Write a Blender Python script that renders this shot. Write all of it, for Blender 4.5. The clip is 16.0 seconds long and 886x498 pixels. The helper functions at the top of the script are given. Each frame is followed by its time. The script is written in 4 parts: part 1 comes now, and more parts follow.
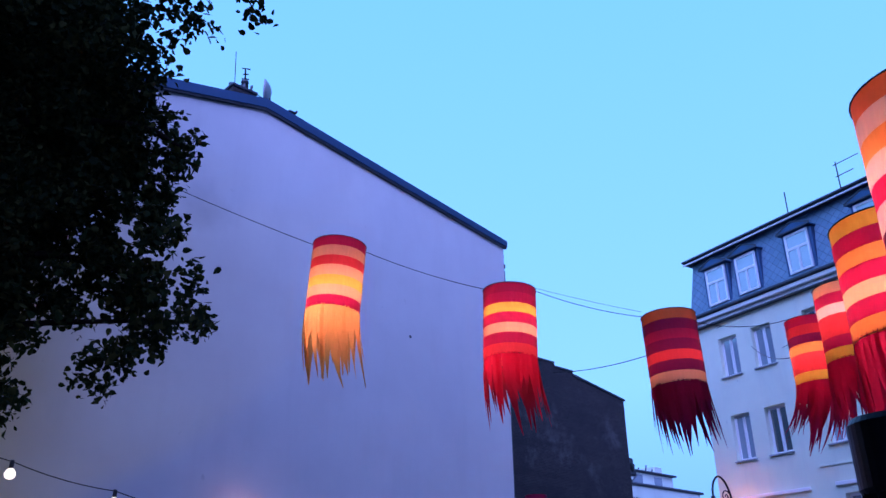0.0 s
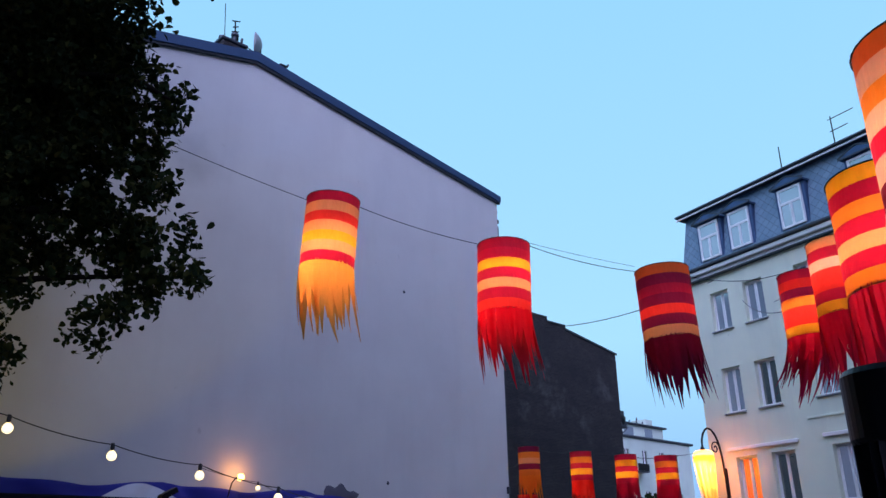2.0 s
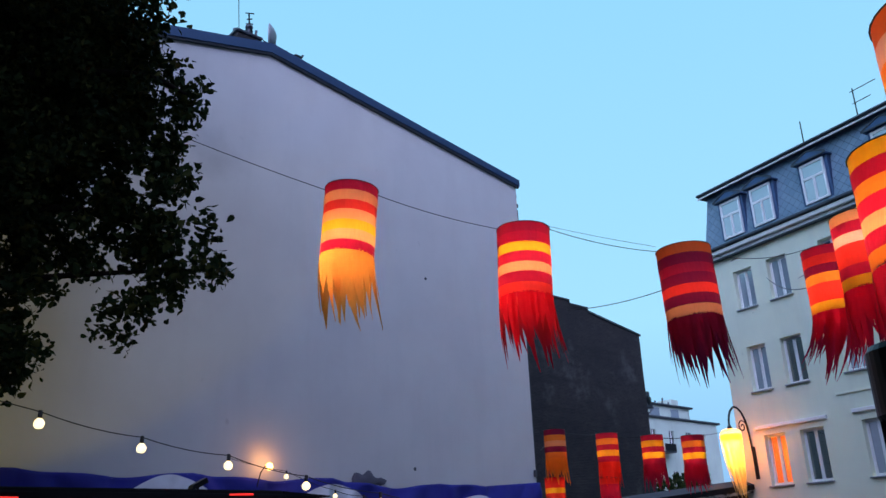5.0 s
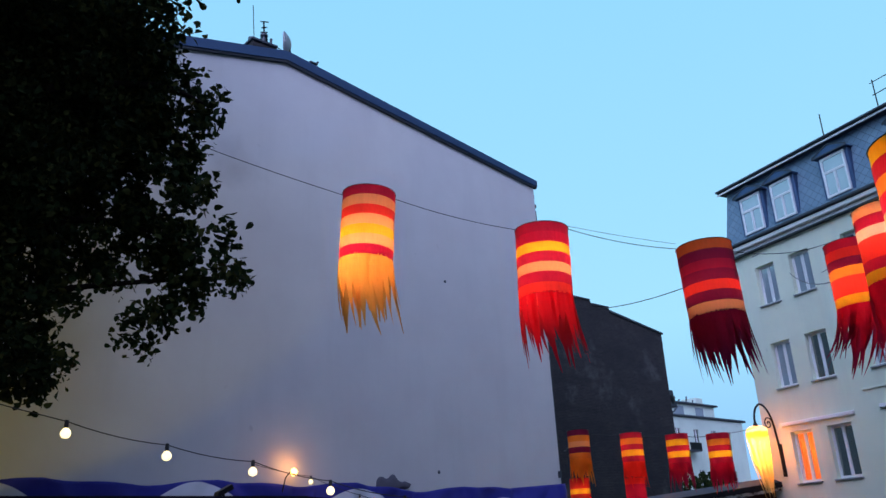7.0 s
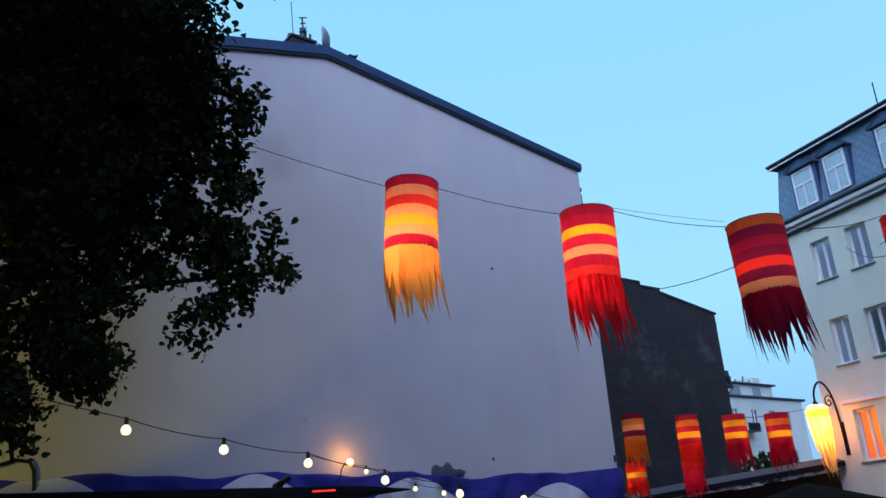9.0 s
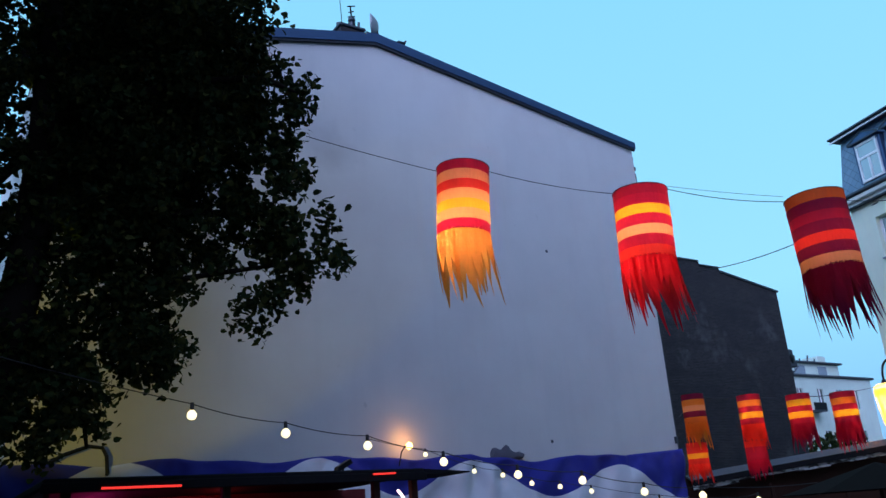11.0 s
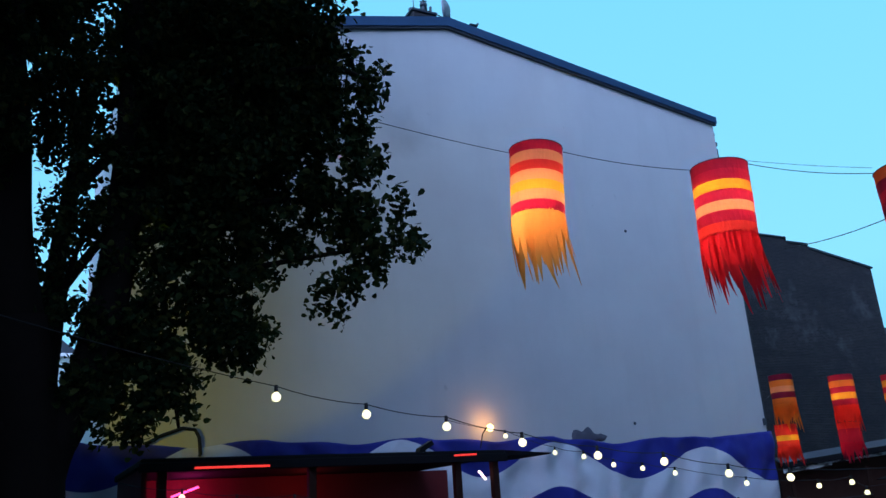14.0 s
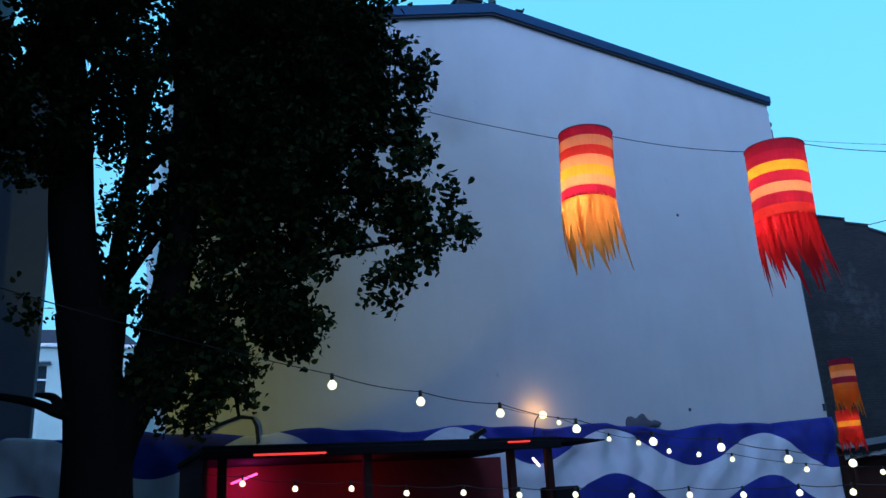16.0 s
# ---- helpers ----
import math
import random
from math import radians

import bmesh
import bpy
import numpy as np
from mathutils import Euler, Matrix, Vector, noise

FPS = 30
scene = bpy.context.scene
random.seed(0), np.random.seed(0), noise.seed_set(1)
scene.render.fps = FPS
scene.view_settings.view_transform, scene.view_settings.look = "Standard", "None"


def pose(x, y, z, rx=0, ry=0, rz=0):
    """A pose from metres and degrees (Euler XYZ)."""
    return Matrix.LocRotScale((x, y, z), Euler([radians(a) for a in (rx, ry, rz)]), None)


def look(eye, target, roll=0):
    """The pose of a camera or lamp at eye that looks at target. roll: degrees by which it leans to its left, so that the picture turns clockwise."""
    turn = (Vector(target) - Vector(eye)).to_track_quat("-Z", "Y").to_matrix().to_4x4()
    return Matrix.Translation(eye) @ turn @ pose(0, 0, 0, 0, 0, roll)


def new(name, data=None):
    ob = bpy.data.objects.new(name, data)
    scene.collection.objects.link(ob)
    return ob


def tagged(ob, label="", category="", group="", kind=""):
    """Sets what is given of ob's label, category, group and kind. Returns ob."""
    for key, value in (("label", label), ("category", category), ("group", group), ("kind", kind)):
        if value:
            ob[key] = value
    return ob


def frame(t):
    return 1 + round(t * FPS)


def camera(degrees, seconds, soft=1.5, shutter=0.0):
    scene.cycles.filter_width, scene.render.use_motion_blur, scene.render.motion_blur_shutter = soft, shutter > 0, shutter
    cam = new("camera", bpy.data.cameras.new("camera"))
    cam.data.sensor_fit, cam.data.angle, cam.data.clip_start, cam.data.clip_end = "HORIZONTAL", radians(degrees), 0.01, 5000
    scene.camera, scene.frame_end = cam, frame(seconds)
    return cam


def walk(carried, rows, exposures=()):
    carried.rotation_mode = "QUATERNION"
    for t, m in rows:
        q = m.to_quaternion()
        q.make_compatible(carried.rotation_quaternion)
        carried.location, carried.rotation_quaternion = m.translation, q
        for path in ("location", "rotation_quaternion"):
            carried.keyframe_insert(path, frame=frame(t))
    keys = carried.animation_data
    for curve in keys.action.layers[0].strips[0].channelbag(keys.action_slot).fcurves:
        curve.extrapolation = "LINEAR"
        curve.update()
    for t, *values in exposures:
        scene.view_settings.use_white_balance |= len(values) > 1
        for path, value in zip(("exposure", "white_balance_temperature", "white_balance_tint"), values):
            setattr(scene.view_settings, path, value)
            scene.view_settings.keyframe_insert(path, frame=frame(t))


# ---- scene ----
cam = camera(57.0, 16.0, 1.5)
PATH = [
    (0, pose(-0.016, -0.003, 1.606, 113.97, 0.67, -43.00)),
    (0.5, pose(-0.016, -0.005, 1.607, 113.44, 0.69, -44.33)),
    (1, pose(-0.024, -0.006, 1.605, 112.45, 0.79, -43.74)),
    (1.5, pose(-0.015, 0.007, 1.608, 111.62, 0.66, -43.73)),
    (2, pose(-0.012, 0.015, 1.607, 110.85, 0.93, -43.41)),
    (2.5, pose(-0.008, 0.016, 1.604, 110.23, 1.01, -42.79)),
    (3, pose(-0.002, 0.012, 1.605, 109.90, 1.40, -42.40)),
    (3.5, pose(-0.000, 0.015, 1.608, 109.82, 1.79, -41.87)),
    (6, pose(-0.009, 0.006, 1.607, 110.10, 2.09, -40.97)),
    (6.5, pose(-0.005, 0.008, 1.606, 110.20, 2.52, -40.10)),
    (7, pose(-0.002, 0.009, 1.605, 110.18, 2.80, -39.77)),
    (7.5, pose(0.002, 0.014, 1.610, 110.03, 2.65, -39.64)),
    (8, pose(0.003, 0.012, 1.604, 109.95, 3.06, -38.82)),
    (8.5, pose(0.012, 0.010, 1.603, 109.61, 3.00, -37.48)),
    (9, pose(0.017, 0.006, 1.607, 109.57, 3.78, -35.93)),
    (9.5, pose(0.014, 0.002, 1.604, 109.62, 3.60, -35.11)),
    (10, pose(0.002, -0.014, 1.596, 109.40, 3.63, -33.85)),
    (12.5, pose(0.025, -0.033, 1.577, 108.41, 3.70, -29.10)),
    (13, pose(0.021, -0.045, 1.571, 108.49, 3.48, -27.66)),
    (13.5, pose(0.022, -0.057, 1.570, 108.06, 3.53, -26.54)),
    (14, pose(0.022, -0.063, 1.569, 107.95, 3.40, -26.27)),
    (14.5, pose(0.019, -0.067, 1.567, 107.82, 3.39, -25.75)),
    (15, pose(0.007, -0.073, 1.565, 107.76, 3.46, -25.09)),
    (15.5, pose(-0.004, -0.080, 1.562, 107.68, 3.27, -23.18)),
    (16, pose(-0.005, -0.082, 1.560, 107.33, 3.32, -22.68)),
]
walk(cam, PATH, exposures=[(0.0, 0.0, 4800, 41), (1.5, 0.0, 5000, 39), (2.1, 0.0, 6600, 16), (6.0, 0.0, 6480, 10), (9.0, 0.0, 6350, 8), (10.0, 0.0, 6150, 5), (12.5, 0.0, 5850, 3), (14.0, 0.0, 5450, -4), (16.0, 0.0, 5000, -9)])

# ---- sky: clear dusk, the sun just set behind the camera ----
world = bpy.data.worlds.new("dusk_sky")
scene.world = world
world.use_nodes = True
wn = world.node_tree.nodes
wl = world.node_tree.links
wn.clear()
sky = wn.new("ShaderNodeTexSky")
sky.sky_type = "NISHITA"
sky.sun_disc = False
sky.sun_elevation = radians(1.5)
sky.sun_rotation = radians(220)
sky.air_density = 1.0
sky.dust_density = 0.5
sky.ozone_density = 3.0
haze = wn.new("ShaderNodeMix")
haze.data_type = "RGBA"
haze.inputs[0].default_value = 0.6
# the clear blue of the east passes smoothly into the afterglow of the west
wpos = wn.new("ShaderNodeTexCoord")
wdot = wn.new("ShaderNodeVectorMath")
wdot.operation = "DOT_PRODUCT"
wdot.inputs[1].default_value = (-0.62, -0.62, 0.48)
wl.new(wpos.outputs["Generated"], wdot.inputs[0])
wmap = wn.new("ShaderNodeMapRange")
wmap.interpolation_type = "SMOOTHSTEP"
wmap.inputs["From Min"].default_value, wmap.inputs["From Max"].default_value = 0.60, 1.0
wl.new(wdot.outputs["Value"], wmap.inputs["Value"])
dusk = wn.new("ShaderNodeMix")
dusk.data_type = "RGBA"
wsep = wn.new("ShaderNodeSeparateXYZ")
wl.new(wpos.outputs["Generated"], wsep.inputs[0])
wramp = wn.new("ShaderNodeValToRGB")
wramp.color_ramp.elements[0].position, wramp.color_ramp.elements[0].color = 0.04, (0.24, 0.50, 0.86, 1)
wramp.color_ramp.elements[1].position, wramp.color_ramp.elements[1].color = 0.24, (0.36, 0.72, 1.0, 1)
wtop = wramp.color_ramp.elements.new(0.66)
wtop.color = (0.28, 0.65, 0.98, 1)
# the zenith of a dusk sky is darker than its rim
wzen = wramp.color_ramp.elements.new(1.0)
wzen.color = (0.06, 0.15, 0.28, 1)
wl.new(wsep.outputs[2], wramp.inputs[0])
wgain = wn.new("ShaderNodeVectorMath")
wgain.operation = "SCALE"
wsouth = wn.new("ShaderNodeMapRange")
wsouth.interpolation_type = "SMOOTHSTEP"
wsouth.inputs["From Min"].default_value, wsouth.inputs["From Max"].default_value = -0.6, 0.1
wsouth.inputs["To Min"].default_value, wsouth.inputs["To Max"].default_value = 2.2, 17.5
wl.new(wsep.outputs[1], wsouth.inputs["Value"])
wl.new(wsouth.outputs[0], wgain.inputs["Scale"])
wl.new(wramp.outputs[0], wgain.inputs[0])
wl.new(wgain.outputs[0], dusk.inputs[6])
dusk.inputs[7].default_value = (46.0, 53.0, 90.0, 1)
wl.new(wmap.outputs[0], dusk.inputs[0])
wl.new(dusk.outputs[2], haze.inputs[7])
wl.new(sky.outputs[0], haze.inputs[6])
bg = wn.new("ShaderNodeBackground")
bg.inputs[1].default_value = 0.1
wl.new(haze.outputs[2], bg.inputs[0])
wout = wn.new("ShaderNodeOutputWorld")
wl.new(bg.outputs[0], wout.inputs[0])


def lamp(name, kind, place, energy, color, radius=0.05):
    data = bpy.data.lights.new(name, kind)
    data.energy, data.color = energy, color
    data.shadow_soft_size = radius
    ob = new(name, data)
    ob.location = place
    return ob


# spot lamp on the unseen left block: its beam washes the gable's lower part
FLOOD_AT = Vector((-2.2, 10.5, 3.2))
flood = lamp("wall_spot_beam", "SPOT", FLOOD_AT, 820, (1.0, 0.76, 0.01), 0.12)
flood.data.spot_size = radians(60)
flood.data.spot_blend = 0.15
flood.matrix_world = look(FLOOD_AT, (3.02, 20.0, 9.13))

# ---- materials ----


class Nodes:
    """A small helper to write node materials."""

    def __init__(self, name):
        self.mat = bpy.data.materials.new(name)
        self.mat.use_nodes = True
        self.tree = self.mat.node_tree
        self.n, self.l = self.tree.nodes, self.tree.links
        self.bsdf = self.n["Principled BSDF"]
        self.out = self.n["Material Output"]
        self.coord = self.n.new("ShaderNodeTexCoord").outputs["Object"]

    def noise(self, scale, detail=4, rough=0.55, vector=None, stretch=None):
        v = vector or self.coord
        if stretch:
            m = self.n.new("ShaderNodeMapping")
            m.inputs["Scale"].default_value = stretch
            self.l.new(v, m.inputs[0])
            v = m.outputs[0]
        t = self.n.new("ShaderNodeTexNoise")
        t.inputs["Scale"].default_value, t.inputs["Detail"].default_value, t.inputs["Roughness"].default_value = scale, detail, rough
        self.l.new(v, t.inputs["Vector"])
        return t.outputs[0]

    def ramp(self, value, stops):
        r = self.n.new("ShaderNodeValToRGB")
        el = r.color_ramp.elements
        while len(el) < len(stops):
            el.new(0.5)
        for e, (p, c) in zip(el, stops):
            e.position = p
            e.color = (*c, 1) if len(c) == 3 else c
        self.l.new(value, r.inputs[0])
        return r.outputs[0]

    def mix(self, fac, a, b, mode="MIX"):
        m = self.n.new("ShaderNodeMix")
        m.data_type, m.blend_type = "RGBA", mode
        for slot, v in ((0, fac), (6, a), (7, b)):
            if isinstance(v, (int, float)):
                m.inputs[slot].default_value = v
            elif isinstance(v, tuple):
                m.inputs[slot].default_value = (*v, 1)
            else:
                self.l.new(v, m.inputs[slot])
        return m.outputs[2]

    def math(self, op, a, b=0.0):
        m = self.n.new("ShaderNodeMath")
        m.operation = op
        for slot, v in ((0, a), (1, b)):
            if isinstance(v, (int, float)):
                m.inputs[slot].default_value = v
            else:
                self.l.new(v, m.inputs[slot])
        return m.outputs[0]

    def bump(self, height, strength=0.3, distance=0.01):
        b = self.n.new("ShaderNodeBump")
        b.inputs["Strength"].default_value, b.inputs["Distance"].default_value = strength, distance
        self.l.new(height, b.inputs["Height"])
        self.l.new(b.outputs[0], self.bsdf.inputs["Normal"])
        return b.outputs[0]

    def done(self, color=None, rough=0.7, metal=0.0):
        if color is not None:
            if isinstance(color, tuple):
                self.bsdf.inputs["Base Color"].default_value = (*color, 1)
            else:
                self.l.new(color, self.bsdf.inputs["Base Color"])
        self.bsdf.inputs["Roughness"].default_value = rough
        self.bsdf.inputs["Metallic"].default_value = metal
        return self.mat


def plain(name, color, rough=0.6, metal=0.0, vary=0.25, scale=6.0):
    """A colour with grain at two scales and a fine relief."""
    k = Nodes(name)
    dark = tuple(c * (1 - vary) for c in color)
    c = k.mix(k.noise(scale), dark, color)
    c = k.mix(k.math("MULTIPLY", k.noise(scale * 9), 0.4), c, tuple(min(1, x * (1 + vary)) for x in color))
    k.bump(k.noise(scale * 14), 0.15, 0.004)
    return k.done(c, rough, metal)


def glow(name, color, strength):
    k = Nodes(name)
    k.bsdf.inputs["Emission Color"].default_value = (*color, 1)
    k.bsdf.inputs["Emission Strength"].default_value = strength
    return k.done(color, 0.3)


def cloth(name, color, share=0.7):
    """Thin woven fabric that lets light through."""
    k = Nodes(name)
    weave = k.noise(45, 3, stretch=(1, 1, 0.25))
    c = k.mix(weave, tuple(x * 0.8 for x in color), color)
    c = k.mix(k.math("MULTIPLY", k.noise(5), 0.35), c, tuple(x * 0.72 for x in color))
    nrm = k.bump(k.noise(14, 4, stretch=(1, 1, 0.35)), 0.6, 0.02)
    k.done(c, 0.85)
    tr = k.n.new("ShaderNodeBsdfTranslucent")
    k.l.new(c, tr.inputs[0])
    k.l.new(nrm, tr.inputs[1])
    m = k.n.new("ShaderNodeMixShader")
    m.inputs[0].default_value = share
    k.l.new(k.bsdf.outputs[0], m.inputs[1])
    k.l.new(tr.outputs[0], m.inputs[2])
    k.l.new(m.outputs[0], k.out.inputs[0])
    return k.mat


def plaster(name, color, stain, streak=0.35, dark_spot=None):
    k = Nodes(name)
    c = k.mix(k.ramp(k.noise(0.35, 5, 0.6), [(0.35, (0, 0, 0)), (0.7, (1, 1, 1))]), color, stain)
    s = k.ramp(k.noise(1.2, 5, 0.6, stretch=(1, 1, 0.12)), [(0.5, (0, 0, 0)), (0.75, (1, 1, 1))])
    c = k.mix(k.math("MULTIPLY", s, streak), c, tuple(x * 0.8 for x in stain))
    spots = k.ramp(k.noise(2.6, 2, 0.4), [(0.74, (0, 0, 0)), (0.80, (1, 1, 1))])
    c = k.mix(k.math("MULTIPLY", spots, 0.35), c, tuple(x * 0.6 for x in stain))
    if dark_spot:
        # a soft ragged darkening round one spot of the wall
        d = k.n.new("ShaderNodeVectorMath")
        d.operation = "DISTANCE"
        k.l.new(k.coord, d.inputs[0])
        d.inputs[1].default_value = dark_spot
        ragged = k.math("ADD", d.outputs["Value"], k.math("MULTIPLY", k.math("SUBTRACT", k.noise(0.9, 4), 0.5), 1.8))
        blot = k.ramp(ragged, [(0.05, (1, 1, 1)), (0.95, (0, 0, 0))])
        c = k.mix(k.math("MULTIPLY", blot, 0.30), c, tuple(x * 0.35 for x in stain))
    k.bump(k.noise(60, 4), 0.25, 0.004)
    return k.done(c, 0.9)


M_WALL = plaster("gable_plaster", (0.615, 0.612, 0.598), (0.56, 0.55, 0.545), 0.2, dark_spot=(9.45, 20.0, 12.3))
M_FACADE = plaster("facade_plaster", (0.84, 0.87, 0.68), (0.74, 0.77, 0.62))
M_WHITE_WALL = plaster("white_plaster", (0.56, 0.66, 0.57), (0.48, 0.57, 0.50))
# grey plaster with the shade already put into its colour
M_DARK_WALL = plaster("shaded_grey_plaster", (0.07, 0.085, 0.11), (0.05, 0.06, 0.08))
M_TRIM = plain("white_moulding", (0.86, 0.85, 0.82), 0.7, vary=0.12, scale=2)
M_FLASH = plain("zinc_flashing", (0.055, 0.105, 0.21), 0.45, 0.5, 0.3, 1.2)
M_TIN = plain("dark_tin", (0.06, 0.07, 0.085), 0.5, 0.4, 0.3, 2)
M_FRAME = plain("white_window_paint", (0.80, 0.80, 0.80), 0.4, vary=0.06)
M_SILL = plain("grey_sill_tin", (0.34, 0.36, 0.38), 0.5, 0.3, 0.2, 3)
M_IRON = plain("black_iron", (0.015, 0.015, 0.017), 0.4, 0.6, 0.3)
M_POST = plain("black_gloss_paint", (0.008, 0.008, 0.010), 0.3, 0.0, 0.3)
M_POST.node_tree.nodes["Principled BSDF"].inputs["Specular IOR Level"].default_value = 0.25
M_CABLE = plain("cable_rubber", (0.02, 0.02, 0.022), 0.6)
M_BARK = plain("bark", (0.015, 0.012, 0.010), 0.95, vary=0.5, scale=9)
M_BARK.node_tree.nodes["Principled BSDF"].inputs["Specular IOR Level"].default_value = 0.03
M_GROUND = plain("paving", (0.065, 0.062, 0.06), 0.9, vary=0.4, scale=0.7)
M_WOOD = plain("stained_wood", (0.045, 0.02, 0.014), 0.6, vary=0.4, scale=5)
M_BLACK = plain("black_felt_roof", (0.012, 0.012, 0.014), 0.85, vary=0.4, scale=3)
for m in (M_BLACK, M_WOOD):
    m.node_tree.nodes["Principled BSDF"].inputs["Specular IOR Level"].default_value = 0.1
M_RED_WALL = plain("red_painted_boards", (0.16, 0.010, 0.014), 0.7, vary=0.4, scale=2)
M_AWNING = plain("brown_canvas", (0.014, 0.008, 0.006), 0.9, vary=0.3, scale=2)
M_FELT = plain("weathered_felt", (0.10, 0.105, 0.115), 0.9, vary=0.4, scale=2)
for m in (M_AWNING, M_FELT):
    m.node_tree.nodes["Principled BSDF"].inputs["Specular IOR Level"].default_value = 0.08
M_BULB = glow("warm_bulb", (1.0, 0.80, 0.44), 1.9)
M_LAMP = glow("amber_lamp", (1.0, 0.50, 0.12), 9)
M_TUBE_RED = glow("red_tube", (1.0, 0.04, 0.03), 1.1)
M_TUBE_PINK = glow("pink_tube", (1.0, 0.10, 0.35), 2.0)
M_TUBE_WHITE = glow("rose_white_tube", (1.0, 0.55, 0.5), 6.0)
# the curtain itself emits, in place of lamplight from the room
M_CURTAIN_GLOW = glow("glowing_curtain", (1.0, 0.20, 0.03), 0.45)


def leaf_material():
    k = Nodes("leaf")
    info = k.n.new("ShaderNodeNewGeometry")
    c = k.ramp(info.outputs["Random Per Island"], [(0, (0.008, 0.016, 0.005)), (0.6, (0.017, 0.031, 0.008)), (1, (0.050, 0.054, 0.012))])
    k.done(c, 0.8)
    k.bsdf.inputs["Specular IOR Level"].default_value = 0.12
    tr = k.n.new("ShaderNodeBsdfTranslucent")
    k.l.new(c, tr.inputs[0])
    m = k.n.new("ShaderNodeMixShader")
    m.inputs[0].default_value = 0.12
    k.l.new(k.bsdf.outputs[0], m.inputs[1])
    k.l.new(tr.outputs[0], m.inputs[2])
    k.l.new(m.outputs[0], k.out.inputs[0])
    return k.mat


def glass_material(name, color):
    k = Nodes(name)
    k.done(color, 0.06)
    k.bsdf.inputs["Specular IOR Level"].default_value = 1.0
    k.bsdf.inputs["Coat Weight"].default_value = 1.0
    k.bsdf.inputs["Coat IOR"].default_value = 2.8
    k.bsdf.inputs["Coat Roughness"].default_value = 0.05
    k.bump(k.noise(1.3, 2), 0.06, 0.02)
    return k.mat


def clear_glass_material():
    k = Nodes("clear_pane")
    k.done((1, 1, 1), 0.03)
    k.bsdf.inputs["Transmission Weight"].default_value = 1.0
    k.bsdf.inputs["IOR"].default_value = 1.45
    return k.mat


def brick_material():
    k = Nodes("sooty_brick")
    m = k.n.new("ShaderNodeMapping")
    m.inputs["Rotation"].default_value = (radians(90), 0, 0)
    k.l.new(k.coord, m.inputs[0])
    b = k.n.new("ShaderNodeTexBrick")
    b.inputs["Color1"].default_value = (0.011, 0.010, 0.012, 1)
    b.inputs["Color2"].default_value = (0.034, 0.027, 0.026, 1)
    b.inputs["Mortar"].default_value = (0.050, 0.049, 0.050, 1)
    b.inputs["Scale"].default_value = 1.0
    b.inputs["Brick Width"].default_value = 0.27
    b.inputs["Row Height"].default_value = 0.08
    b.inputs["Mortar Size"].default_value = 0.010
    k.l.new(m.outputs[0], b.inputs["Vector"])
    c = k.mix(k.ramp(k.noise(0.5, 5, 0.65), [(0.4, (0, 0, 0)), (0.7, (1, 1, 1))]), b.outputs[0], (0.014, 0.014, 0.018))
    patch = k.ramp(k.noise(0.30, 6, 0.75), [(0.54, (0, 0, 0)), (0.64, (1, 1, 1))])
    c = k.mix(k.math("MULTIPLY", patch, 0.5), c, (0.10, 0.095, 0.095))
    course = k.ramp(k.noise(0.9, 4, 0.6, stretch=(0.15, 1, 3.0)), [(0.5, (0, 0, 0)), (0.7, (1, 1, 1))])
    c = k.mix(k.math("MULTIPLY", course, 0.5), c, (0.012, 0.012, 0.014))
    k.bump(b.outputs["Fac"], 0.5, 0.02)
    return k.done(c, 0.95)


def slate_material():
    k = Nodes("blue_slate")
    m = k.n.new("ShaderNodeMapping")
    m.inputs["Rotation"].default_value = (radians(90), 0, 0)
    k.l.new(k.coord, m.inputs[0])
    m2 = k.n.new("ShaderNodeMapping")
    m2.inputs["Rotation"].default_value = (0, 0, radians(45))
    k.l.new(m.outputs[0], m2.inputs[0])
    b = k.n.new("ShaderNodeTexBrick")
    b.offset = 0.0
    b.inputs["Color1"].default_value = (0.15, 0.245, 0.33, 1)
    b.inputs["Color2"].default_value = (0.21, 0.31, 0.40, 1)
    b.inputs["Mortar"].default_value = (0.075, 0.12, 0.17, 1)
    b.inputs["Scale"].default_value = 1.0
    b.inputs["Brick Width"].default_value = 0.26
    b.inputs["Row Height"].default_value = 0.26
    b.inputs["Mortar Size"].default_value = 0.012
    k.l.new(m2.outputs[0], b.inputs["Vector"])
    c = k.mix(k.math("MULTIPLY", k.noise(1.5), 0.5), b.outputs[0], (0.14, 0.22, 0.29))
    k.bump(b.outputs["Fac"], 0.4, 0.01)
    return k.done(c, 0.55)


